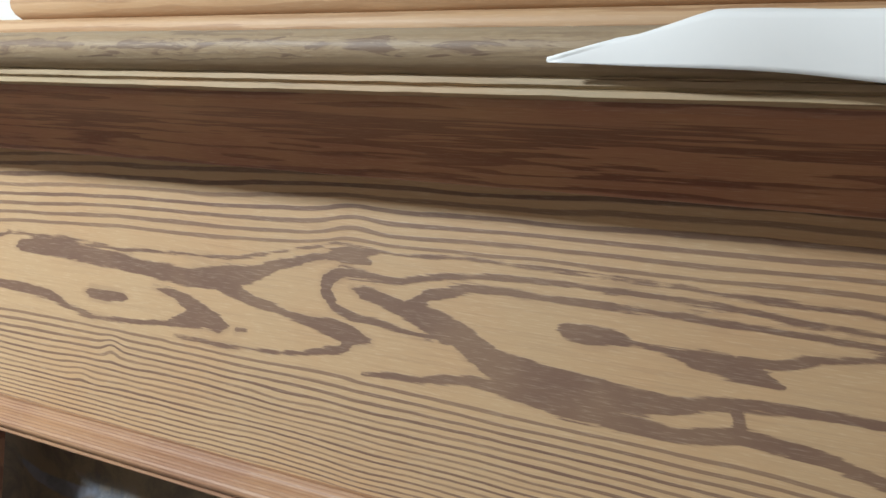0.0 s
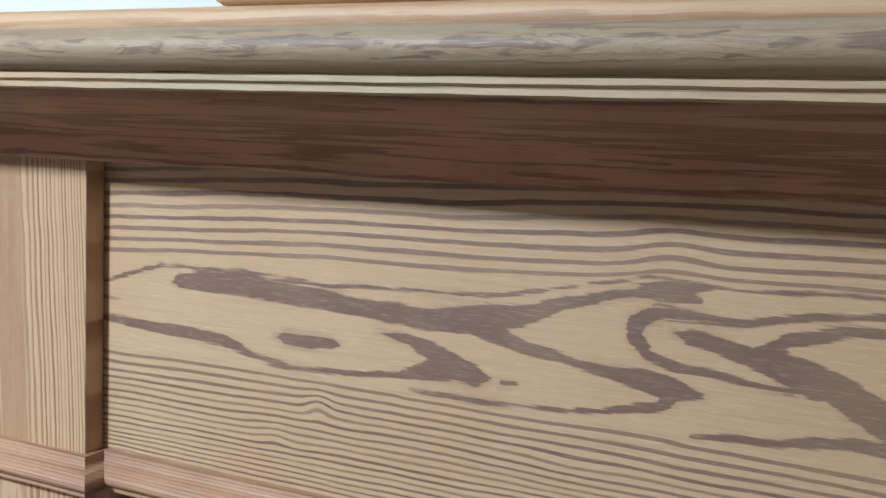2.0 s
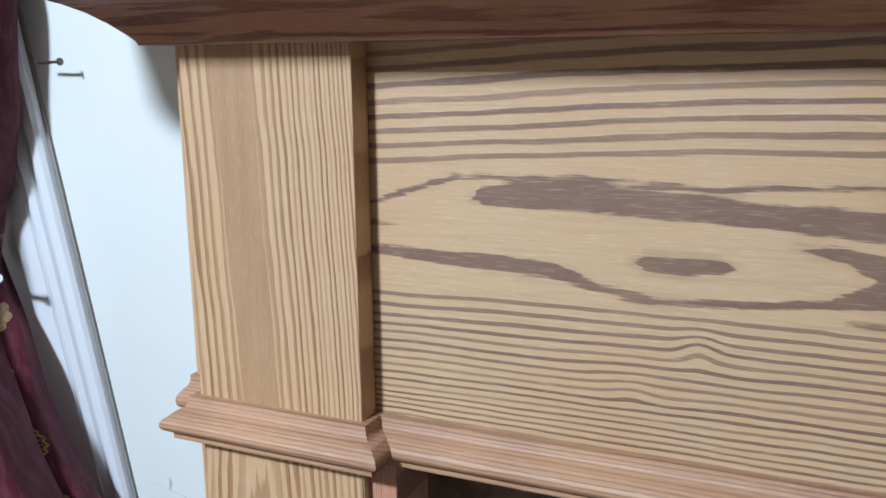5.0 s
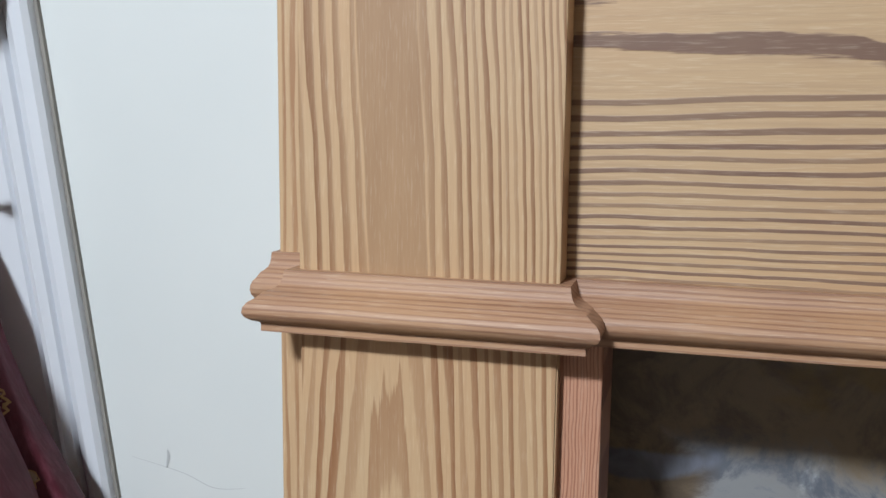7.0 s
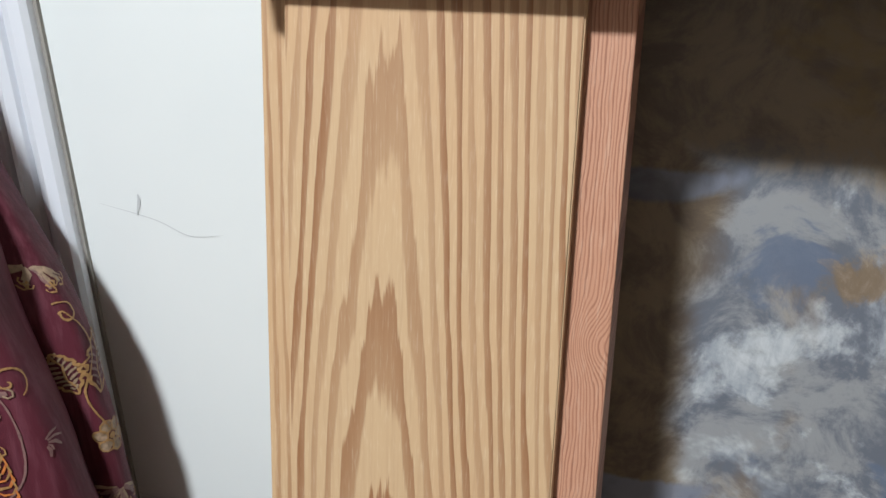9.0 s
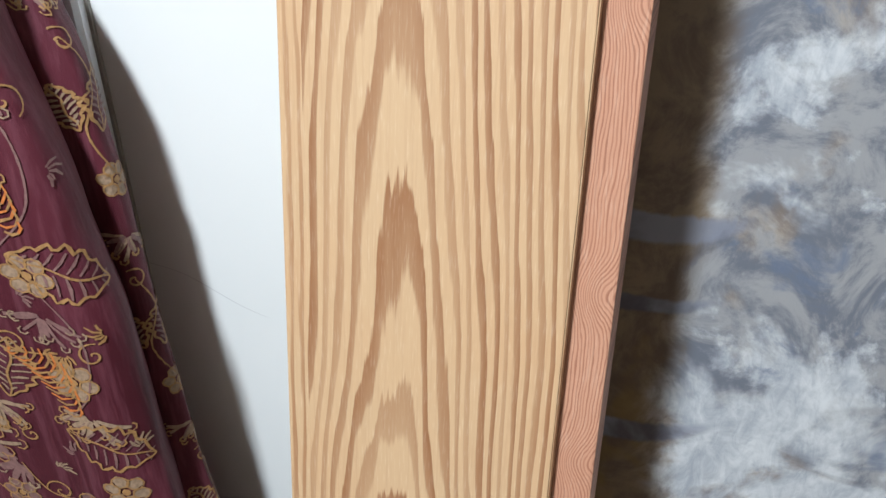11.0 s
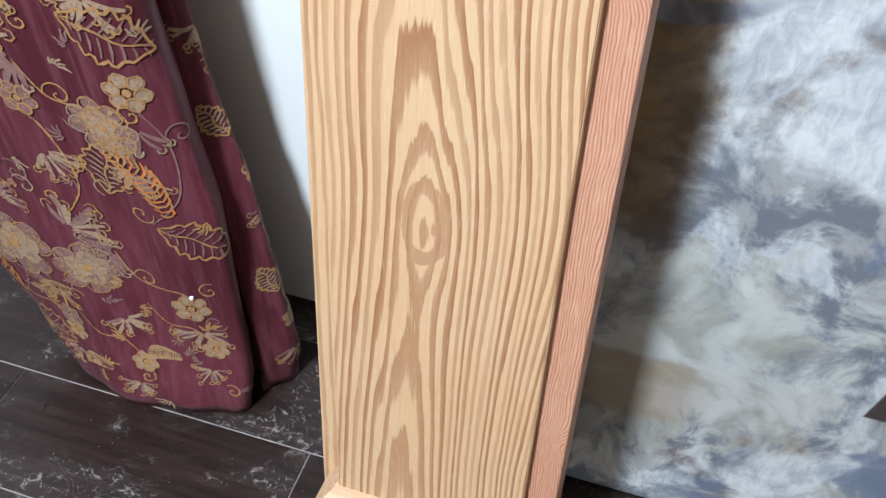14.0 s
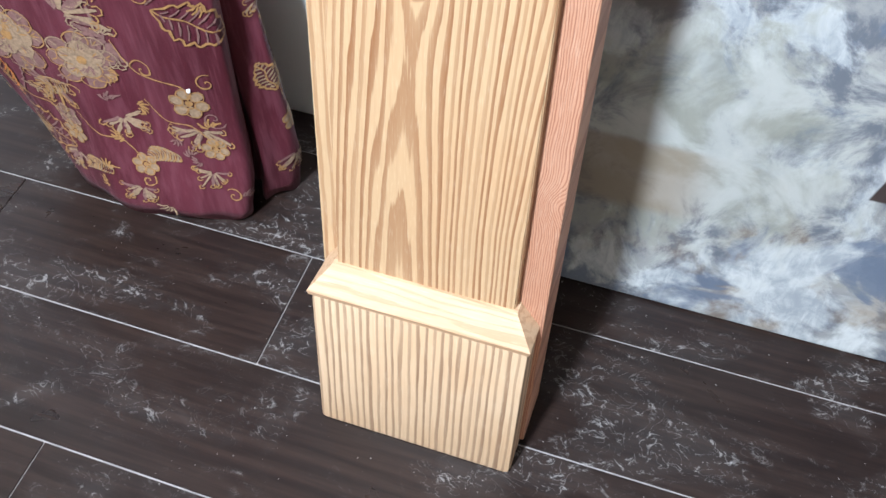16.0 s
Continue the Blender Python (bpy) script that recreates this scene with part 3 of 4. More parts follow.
def casing_bm(x_right, z0, z1, y):
    bm = bmesh.new()
    rows = [[bm.verts.new((x_right - a, y + b, z)) for a, b in trim_profile] for z in (z0, z1)]
    m = len(trim_profile)
    for k in range(m):
        bm.faces.new((rows[0][k], rows[0][(k + 1) % m], rows[1][(k + 1) % m], rows[1][k]))
    bm.faces.new(rows[0])
    bm.faces.new(rows[1][::-1])
    return bm


part("casing", casing_bm(-0.314, 0.0, 2.45, WALL_Y), PVC, win, "white moulded plastic casing")
part("seal", box_bm(-0.314, -0.3105, WALL_Y - 0.004, WALL_Y, 0, 2.45, 0), GAP, win, "narrow grey gap")
part("jamb", box_bm(-0.487, WIN_R, WALL_Y + 0.004, WALL_Y + 0.09, 0, 2.35, 0.003), PVC, win)
part("jamb", box_bm(WIN_L, WIN_L + 0.09, WALL_Y + 0.004, WALL_Y + 0.09, 0, 2.35, 0.003), PVC, win)
part("rail", box_bm(WIN_L + 0.09, -0.487, WALL_Y + 0.01, WALL_Y + 0.09, 2.25, 2.35, 0.003), PVC, win)
part("rail", box_bm(WIN_L + 0.09, -0.487, WALL_Y + 0.01, WALL_Y + 0.09, 0.0, 0.55, 0.003), PVC, win)
part("rail", box_bm(-0.53, -0.487, WALL_Y - 0.005, WALL_Y + 0.07, 0.55, 2.25, 0.006), PVC, win, "white sash stile")
glass = Nodes("window_glass", 0.02)
glass.b.inputs["Transmission Weight"].default_value = 1.0
pane = part("pane", box_bm(WIN_L + 0.09, -0.557, WALL_Y + 0.03, WALL_Y + 0.036, 0.55, 2.25, 0), glass.m, win, "clear glass")
pane.visible_shadow = False

lamp = thing("ceiling_lamp", "round white ceiling lamp, lit", "lamp")
bm = bmesh.new()
bmesh.ops.create_cone(bm, cap_ends=True, segments=32, radius1=0.10, radius2=0.13, depth=0.05, matrix=Matrix.Translation((LAMP.x, LAMP.y, LAMP.z + 0.045)))
part("shade", bm, WHITE_PLASTIC, lamp)
bm = bmesh.new()
bmesh.ops.create_cone(bm, cap_ends=True, segments=12, radius1=0.012, radius2=0.012, depth=0.14, matrix=Matrix.Translation((LAMP.x, LAMP.y, LAMP.z + 0.135)))
part("stem", bm, WHITE_PLASTIC, lamp)

# ---- the mantel ----
W = 0.17
X_R = 1.42  # start of the far pilaster
mantel = thing("fireplace_mantel", "sanded pine fireplace mantel with bold grain, leaning against a white wall", "mantel", LEAN)


def floor_z(y):
    return (y * math.sin(radians(10)) - 0.006) / math.cos(radians(10))


BAND_PROFILE = [(-0.002, 1.258), (0.0075, 1.258), (0.0085, 1.2520), (0.0095, 1.2490), (0.0115, 1.2462), (0.0150, 1.2440), (0.0185, 1.2425), (0.0205, 1.2405),
                (0.0225, 1.2385), (0.0262, 1.2360), (0.0285, 1.2325), (0.0290, 1.2285), (0.0275, 1.2250), (0.0245, 1.2222), (0.0205, 1.2205),
                (0.0195, 1.2195), (0.0195, 1.2135), (-0.002, 1.2135)]
BAND_PROFILE = [(a * 0.95, 1.254 - (1.258 - b) * 0.865) for a, b in BAND_PROFILE]
SLOPE_PROFILE = [(-0.002, 0.2175), (0.003, 0.2175), (0.006, 0.2130), (0.020, 0.1960), (0.0225, 0.1920), (0.0215, 0.1870), (0.018, 0.1855), (-0.002, 0.1855)]


def pilaster(x0, left):
    """One leg of the mantel: two face boards on wider stiles, a plinth, and mouldings."""
    s = Matrix.Translation((x0, 0, 0))

    def leg_part(name, bm, material, label="", smooth=False):
        bm.transform(s)
        ob = part(name, bm, material, mantel, label)
        return shade_smooth(ob) if smooth else ob

    shaft = leg_part("lower_pilaster", box_bm(0, W, 0.0012, 0.0113, 0.19, 1.219, 0.0012, 2), STILE, "pine board with cathedral grain and a knot")
    face = grid_face(0.0012, W - 0.0012, 0.192, 1.219, 0.0, 120, 300, ring_height=leg_rings, knot_distance=knot_ring)
    face.transform(s)
    part("figured_face", face, LOWER, shaft)
    leg_part("upper_pilaster", box_bm(0, W, 0, 0.026, 1.252, 1.572, 0.0016, 2), UPPER, "pine board with straight tan grain")
    leg_part("outer_stile", box_bm(-0.029 if left else 0.08, 0.08 if left else 0.199, 0.0305, 0.075, 0.012, 1.570, 0.002, 2), STILE)
    leg_part("inner_stile", box_bm(0.0805 if left else -0.023, 0.196 if left else 0.0795, 0.0115, 0.075, 0.012, 1.2165, 0.002, 2), RED, "reddish pine stile")
    bm = box_bm(-0.020, 0.191, -0.0205, 0.074, 0.0, 0.187, 0.006, 2)
    for v in bm.verts:
        if v.co.z < 0.09:
            k = 1 - v.co.z / 0.09
            v.co.z += (floor_z(v.co.y) + 0.0005) * k
    leg_part("plinth_block", bm, BLOCK, "pine block with close upright grain", True)
    leg_part("plinth_moulding", sweep_bm([(0, 0.031), (0, 0), (W, 0), (W, 0.024)], SLOPE_PROFILE), LIP, "pale sloped moulding", True)
    # splintered end of the moulding return
    bm = bmesh.new()
    for k in range(7):
        a = box_bm(W + 0.001, W + random.uniform(0.006, 0.019), 0.022 + k * 0.003, 0.0255 + k * 0.003, 0.187, random.uniform(0.200, 0.222), 0.0008)
        me = bpy.data.meshes.new("t")
        a.to_mesh(me)
        a.free()
        bm.from_mesh(me)
        bpy.data.meshes.remove(me)
    leg_part("splinters", bm, LIP, "torn wood at the end of the moulding")
    leg_part("pilaster_band", sweep_bm([(0, 0.031)] + fine_line((0, 0), (W, 0), 10) + [(W, 0.027)], BAND_PROFILE, 0.0002), BAND, "reddish profiled moulding", True)
    leg_part("stile_band", sweep_bm([(-0.029, 0.075), (-0.029, 0.0305), (-0.002, 0.0305)] if left else [(W + 0.002, 0.0305), (0.199, 0.0305), (0.199, 0.075)], [(a * 0.55, b + 0.006) for a, b in BAND_PROFILE]), BAND, "", True)


pilaster(0.0, True)
pilaster(X_R, False)
bm = box_bm(W - 0.05, X_R + 0.05, 0.027, 0.062, 1.218, 1.572, 0)
bmesh.ops.bisect_plane(bm, geom=bm.verts[:] + bm.edges[:] + bm.faces[:], plane_co=(0, 0.045, 0), plane_no=(0, 1, 0))
face = [f for f in bm.faces if f.calc_center_median().y < 0.03]
bmesh.ops.delete(bm, geom=face, context="FACES_ONLY")
board = part("frieze_panel", bm, FRIEZE, mantel, "wide pine board with flame grain and dark knots")
sheet = grid_face(W - 0.05, X_R + 0.05, 1.218, 1.572, 0.027, 420, 120, figure_distance=flame_distance)
part("figured_face", sheet, FRIEZE, board)
shade_smooth(part("frieze_band", sweep_bm(fine_line((W + 0.0, 0.027), (X_R, 0.027), 40), BAND_PROFILE, 0.0002), BAND, mantel, "reddish profiled moulding"))

COVE_PROFILE = [(-0.05, 1.566), (0.022, 1.566), (0.0235, 1.570), (0.028, 1.5755), (0.038, 1.586), (0.050, 1.5965), (0.062, 1.6035), (0.078, 1.6105),
                (0.096, 1.6170), (0.112, 1.6212), (0.126, 1.6258), (0.133, 1.6300), (0.1335, 1.6372), (-0.05, 1.640)]
COVE_PROFILE = [(a, 1.568 + (b - 1.566) * 0.874) for a, b in COVE_PROFILE]
FILLET_PROFILE = [(0.0, 1.6370), (0.148, 1.6370), (0.150, 1.6385), (0.150, 1.6440), (0.1465, 1.6455), (0.1465, 1.6470), (0.151, 1.6485),
                  (0.151, 1.6540), (0.148, 1.6555), (0.148, 1.6570), (0.0, 1.6570)]
FILLET_PROFILE = [(a, 1.6302 + (b - 1.637) * 0.72) for a, b in FILLET_PROFILE]
TORUS_PROFILE = [(0.0, 1.6572), (0.150, 1.6572), (0.157, 1.6590), (0.163, 1.6625), (0.1670, 1.6670), (0.1685, 1.6715), (0.1672, 1.6760),
                 (0.1630, 1.6805), (0.1565, 1.6840), (0.147, 1.6862), (0.135, 1.6870), (0.0, 1.6870)]
TORUS_PROFILE = [(a, 1.6448 + (b - 1.6572) * 1.16) for a, b in TORUS_PROFILE]
X_END = X_R + W
plan = [(0, 0.11)] + fine_line((0, 0), (X_END, 0), 60) + [(X_END, 0.11)]
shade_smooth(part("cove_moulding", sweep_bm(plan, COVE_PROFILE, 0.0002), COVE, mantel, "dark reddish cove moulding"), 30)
shade_smooth(part("double_fillet", sweep_bm(plan, FILLET_PROFILE, 0.0004), FILLET, mantel, "two pale fillets"), 30)
shade_smooth(part("torus_shelf_edge", sweep_bm(plan, TORUS_PROFILE, 0.0002), TORUS, mantel, "thick rounded shelf edge with small dark knots"), 50)


def nosed_board(name, x0, x1, y0, y1, z0, z1, material, label):
    r = (z1 - z0) / 2
    prof = [(-(y1 - y0), z0)]
    for k in range(9):
        a = -math.pi / 2 + math.pi * k / 8
        prof.append((r * 0.8 * math.cos(a) - r * 0.8, z0 + r + r * math.sin(a)))
    prof.append((-(y1 - y0), z1))
    return shade_smooth(part(name, sweep_bm([(x0, y1)] + fine_line((x0, y0), (x1, y0), 30) + [(x1, y1)], [(max(a, -0.05), b) for a, b in prof]), material, mantel, label), 50)


nosed_board("upper_step", 0.095, X_END - 0.02, -0.105, 0.10, 1.6796, 1.7020, TIER, "rounded pine step")
nosed_board("top_step", 0.40, X_END - 0.02, -0.100, 0.10, 1.7022, 1.7380, TIER, "rounded pine step")
part("shelf_back", box_bm(0.0, X_END, -0.02, 0.105, 1.6450, 1.6790, 0.001), CORNICE, mantel)


# ---- sheet of paper on the shelf edge ----
def paper_sheet():
    """A sheet that lies on the shelf and droops over its rounded edge, one corner pointing along it."""
    verts, faces = [], []
    nu, nv = 48, 22
    for i in range(nu + 1):
        x = 1.040 + 0.56 * i / nu
        reach = min(1.0, (x - 1.040) / 0.30)
        low = 1.6500 - 0.016 * reach ** 1.4 - 0.0022 * math.sin((x - 1.04) * 34) * reach
        high = min(1.6815, 1.6505 + 0.30 * (x - 1.040))
        for j in range(nv + 1):
            v = j / nv
            if v < 0.5:
                k = v / 0.5
                z = low + (high - low) * k
                y = -0.174 - 0.010 * math.sin(math.pi * k * 0.6) * reach - 0.002 * math.sin(x * 40)
            else:
                k = (v - 0.5) / 0.5
                z = high + 0.002 * math.sin(math.pi * k) + 0.0008 * math.sin(x * 50)
                y = -0.174 + (0.065 * k) * min(1.0, max(0.02, (high - 1.664) / 0.015))
            verts.append((x, y, z))
    for i in range(nu):
        for j in range(nv):
            a = i * (nv + 1) + j
            faces.append((a, a + nv + 1, a + nv + 2, a + 1))
    ob = new("paper_sheet", mesh_from("paper_sheet", verts, faces, True))
    ob.data.materials.append(PAPER)
    ob.matrix_world = LEAN
    mod = ob.modifiers.new("thick", "SOLIDIFY")
    mod.thickness = 0.0005
    return tagged(ob, "white paper sheet drooping over the wooden shelf edge", "paper")


paper_sheet()

# ---- painting leaning on the wall ----
TIP = math.atan2(WALL_Y - 0.022 - 0.236, 1.20)
painting = thing("painting", "large unframed abstract oil painting leaning on the wall", "painting",
                 Matrix.Translation((0, 0.236, 0.002)) @ Matrix.Rotation(-TIP, 4, "X"))
part("canvas", box_bm(-0.005, 1.25, 0.0, 0.02, 0.0, 1.25, 0.003, 2), OIL, painting, "thickly painted canvas")
part("canvas_back", box_bm(0.02, 1.22, 0.0205, 0.024, 0.03, 1.22, 0), CANVAS, painting)


# ---- curtain ----
def lerp_keys(keys, z):
    if z <= keys[0][0]:
        return keys[0][1]
    for (a, p), (b, q) in zip(keys, keys[1:]):
        if z <= b:
            k = (z - a) / (b - a)
            k = k * k * (3 - 2 * k) * 0.5 + k * 0.5
            return p + (q - p) * k
    return keys[-1][1]


MAIN_EDGE = [(0.0, -0.214), (0.07, -0.202), (0.17, -0.204), (0.33, -0.200), (0.43, -0.212), (0.55, -0.221), (0.66, -0.227), (0.78, -0.247), (0.97, -0.286), (1.1, -0.325), (1.27, -0.395), (1.4, -0.385), (1.6, -0.36), (2.3, -0.33)]
FAR_EDGE = [(0.0, -0.205), (0.06, -0.197), (0.3, -0.216), (0.49, -0.246), (0.64, -0.263), (0.75, -0.271), (0.87, -0.286), (1.05, -0.317), (1.14, -0.328), (1.28, -0.380), (1.34, -0.350), (1.41, -0.305), (1.48, -0.270), (1.6, -0.236), (2.3, -0.20)]
LEFT_EDGE = [(0.0, -0.505), (0.1, -0.545), (0.25, -0.63), (0.5, -0.72), (0.9, -0.75), (1.27, -0.56), (1.6, -0.75), (2.3, -0.85)]


def catmull(points, s):
    n = len(points) - 1
    k = min(int(s * n), n - 1)
    f = s * n - k
    p = [points[max(0, min(n, k + d))] for d in (-1, 0, 1, 2)]
    return 0.5 * ((2 * p[1]) + (p[2] - p[0]) * f + (2 * p[0] - 5 * p[1] + 4 * p[2] - p[3]) * f * f + (3 * p[1] - p[0] - 3 * p[2] + p[3]) * f ** 3)


def curtain_at(s, z):
    """A point of the curtain: s runs from its far left over the big fold to the second fold, z is the height."""
    xl, xm, xf = lerp_keys(LEFT_EDGE, z), lerp_keys(MAIN_EDGE, z), lerp_keys(FAR_EDGE, z)
    tie = math.exp(-((z - 1.27) / 0.10) ** 2)
    front = 0.196 - 0.020 * math.exp(-(z / 0.10) ** 2) + 0.06 * tie
    w = xm - xl
    high = 0.028 * min(1.0, max(0.0, (z - 1.25) / 0.15))
    y2 = 0.245 + 0.045 * min(z, 1.2) + 0.03 * tie
    k = min(1.0, max(0.0, (z - 0.85) / 0.30))
    xf += 0.026 - 0.062 * k * k * (3 - 2 * k)
    pts = [Vector((xl, 0.235 + 0.03 * tie)), Vector((xl + 0.25 * w, front + 0.006)), Vector((xl + 0.55 * w, front - 0.004)), Vector((xl + 0.84 * w, front + 0.004)),
           Vector((xm, front + 0.030)), Vector((xm - 0.030, y2 + 0.010)), Vector((xf - 0.050, y2 + 0.014)),
           Vector((xf - 0.026, y2 - 0.004)), Vector((xf, y2 + 0.024 + high)), Vector((xf - 0.03, y2 + 0.060 + high * 0.5))]
    p = catmull(pts, s)
    ripple = 0.004 * math.sin(s * 23 + z * 4) * (1 - 0.5 * tie) + 0.0025 * math.sin(s * 57 - z * 9)
    return Vector((p.x, p.y + ripple, z))


def curtain_cloth():
    ns, nz = 120, 150
    verts, faces = [], []
    for j in range(nz + 1):
        z = 0.004 + 2.3 * (j / nz)
        for i in range(ns + 1):
            p = curtain_at(i / ns, z)
            if j == 0:
                p.z += 0.004 * math.sin(i * 0.4)
            verts.append(p)
    for j in range(nz):
        for i in range(ns):
            a = j * (ns + 1) + i
            faces.append((a, a + 1, a + ns + 2, a + ns + 1))
    return mesh_from("cloth", verts, faces, True)


curtain = thing("curtain", "burgundy brocade curtain with gold floral embroidery, bunched down to the floor", "curtain")
cloth = part("cloth", curtain_cloth(), CLOTH, curtain, "heavy burgundy fabric in folds")
mod = cloth.modifiers.new("thick", "SOLIDIFY")
mod.thickness, mod.offset = 0.003, -1.0

ARC = {}


def cloth_point(a, z, lift=0.002):
    """The place on the cloth a metres (along the cloth, leftward positive) from the edge of the big fold."""
    key = round(z, 2)
    if key not in ARC:
        run, last, table = 0.0, None, []
        for k in range(0, 401):
            p = curtain_at(k / 400, key)
            if last is not None:
                run += (Vector((p.x, p.y)) - last).length
            last = Vector((p.x, p.y))
            table.append(run)
        zero = table[int(400 * 4 / 9)]
        ARC[key] = [r - zero for r in table]
    table = ARC[key]
    lo, hi = 0, 400
    while hi - lo > 1:
        mid = (lo + hi) // 2
        if table[mid] < -a:
            lo = mid
        else:
            hi = mid
    f = (-a - table[lo]) / max(1e-6, table[hi] - table[lo])
    s = (lo + min(1.0, max(0.0, f))) / 400
    p = curtain_at(s, z)
    d = curtain_at(min(1, s + 0.004), z) - curtain_at(max(0, s - 0.004), z)
    nrm = Vector((d.y, -d.x, 0)).normalized()
    return p + nrm * lift


class Embroidery:
    """Ribbons of thread laid on the cloth."""

    def __init__(self):
        self.v, self.f = {}, {}

    def ribbon(self, pts, width, tone, lift=0.0014, taper=True):
        v, f = self.v.setdefault(tone, []), self.f.setdefault(tone, [])
        base, n = len(v), len(pts)
        for i, (a, z) in enumerate(pts):
            b = pts[min(i + 1, n - 1)]
            c = pts[max(i - 1, 0)]
            d = Vector((b[0] - c[0], b[1] - c[1]))
            d = d.normalized() if d.length > 1e-7 else Vector((1, 0))
            k = width * 0.5 * ((0.45 + 0.55 * math.sin(math.pi * (0.1 + 0.8 * i / max(1, n - 1)))) if taper else 1)
            k *= random.uniform(0.55, 0.95)
            for sgn in (-1, 1):
                v.append(cloth_point(a - d.y * k * sgn, z + d.x * k * sgn, lift))
        for i in range(n - 1):
            q = base + 2 * i
            f.append((q, q + 1, q + 3, q + 2))

    def blob(self, a, z, ra, rz, turn, tone, lift=0.0010):
        v, f = self.v.setdefault(tone, []), self.f.setdefault(tone, [])
        base = len(v)
        v.append(cloth_point(a, z, lift))
        ca, sa = math.cos(turn), math.sin(turn)
        for k in range(14):
            t = k / 14 * math.tau
            x, y = ra * math.cos(t) * random.uniform(0.85, 1.1), rz * math.sin(t) * random.uniform(0.85, 1.1)
            v.append(cloth_point(a + x * ca - y * sa, z + x * sa + y * ca, lift))
        for k in range(14):
            f.append((base, base + 1 + k, base + 1 + (k + 1) % 14))


def scroll(e, a, z, size, turn, flip, tone):
    pts = []
    for k in range(26):
        t = k / 25
        r = size * (1 - t) ** 0.8
        ang = turn + flip * t * 7.5
        pts.append((a + r * math.cos(ang), z + r * math.sin(ang)))
    e.ribbon(pts, 0.0028, tone)


def bloom(e, a, z, size, tone_a, tone_b):
    for k in range(6):
        t = k / 6 * math.tau + 0.3
        x, y = a + size * 0.62 * math.cos(t), z + size * 0.62 * math.sin(t)
        e.blob(x, y, size * 0.40, size * 0.30, t, tone_b)
        ring = [(x + size * 0.36 * math.cos(t + b / 9 * math.tau), y + size * 0.33 * math.sin(t + b / 9 * math.tau)) for b in range(10)]
        e.ribbon(ring, 0.0021, tone_a, 0.0017, False)
    e.blob(a, z, size * 0.2, size * 0.2, 0, tone_a, 0.0016)


def leaf(e, a, z, length, width, turn, tone_a, tone_b):
    ca, sa = math.cos(turn), math.sin(turn)

    def at(x, y):
        return (a + x * ca - y * sa, z + x * sa + y * ca)
    for sgn in (-1, 1):
        e.ribbon([at(length * t, sgn * width * math.sin(math.pi * t) * (1 + 0.15 * math.sin(t * 40))) for t in [k / 22 for k in range(23)]], 0.0042, tone_a, 0.0017)
    e.ribbon([at(length * k / 12, 0.002 * math.sin(k)) for k in range(13)], 0.003, tone_a)
    for k in range(1, 9):
        t = k / 9
        for sgn in (-1, 1):
            top = sgn * width * math.sin(math.pi * t) * 0.85
            e.ribbon([at(length * t, 0.1 * top), at(length * (t + 0.05), 0.55 * top), at(length * (t + 0.08), top)], 0.0032, tone_b)


def plume(e, a, z, length, turn, tone_a, tone_b):
    ca, sa = math.cos(turn), math.sin(turn)
    for k in range(15):
        t = k / 14
        cx = length * t
        bow = 0.18 * length * math.sin(math.pi * t)
        w = length * 0.17 * math.sin(math.pi * min(1, 0.12 + t * 0.88)) + 0.003
        for sgn in (-1, 1):
            p0 = (cx, bow)
            p1 = (cx + 0.25 * w, bow + sgn * w * 0.7)
            p2 = (cx + 0.9 * w, bow + sgn * w)
            e.ribbon([(a + x * ca - y * sa, z + x * sa + y * ca) for x, y in (p0, p1, p2)], 0.0038, tone_a if (k + (sgn > 0)) % 2 else tone_b, 0.0017)


def shell(e, a, z, size, turn, tone_a, tone_b):
    """A ragged clump of curling petals with a looped rim."""
    for k in range(11):
        t = turn - 1.35 + 2.7 * k / 10 + random.uniform(-0.12, 0.12)
        r1, bend = size * random.uniform(0.6, 1.0), random.uniform(-0.5, 0.5)
        way = [(a + math.cos(t + bend * r) * r1 * r, z + math.sin(t + bend * r) * r1 * r) for r in (0.15, 0.4, 0.65, 0.85, 1.0)]
        e.ribbon(way, size * random.uniform(0.12, 0.20), random.choice((tone_b, tone_b, "mauve")), 0.0013)
        cx, cz = way[-1]
        rim = [(cx + size * 0.12 * math.cos(t + b), cz + size * 0.12 * math.sin(t + b)) for b in (-2.0, -1.0, 0, 1.0, 2.0)]
        e.ribbon(rim, 0.0022, tone_a, 0.0018, False)


def peony(e, a, z, size):
    """A large blown flower: two rings of pale petals with thread rims and dark strands."""
    for ring, count, tone in ((0.66, 8, "mauve"), (0.34, 5, "cream")):
        for k in range(count):
            t = k / count * math.tau + random.uniform(-0.2, 0.2) + ring
            x, y = a + size * ring * math.cos(t), z + size * ring * math.sin(t)
            e.blob(x, y, size * 0.34, size * 0.27, t, tone, 0.0010 + 0.0003 * (ring < 0.5))
            rim = [(x + size * 0.34 * math.cos(t + b * 0.33), y + size * 0.28 * math.sin(t + b * 0.33)) for b in range(-6, 7)]
            e.ribbon(rim, 0.0020, random.choice(("gold", "cream")), 0.0018, False)
            for b in (-0.5, 0.0, 0.5):
                e.ribbon([(x + size * 0.26 * q * math.cos(t + b), y + size * 0.22 * q * math.sin(t + b)) for q in (0.1, 0.5, 1.0)], 0.0022, random.choice(("mauve", "gold", "cream")), 0.0016)
    e.blob(a, z, size * 0.14, size * 0.14, 0, "gold", 0.0019)


def stem(e, points, tone, width=0.0026):
    pts = []
    vs = [Vector(p) for p in points]
    for k in range(40):
        pts.append(tuple(catmull(vs, k / 39)))
    e.ribbon(pts, width, tone)


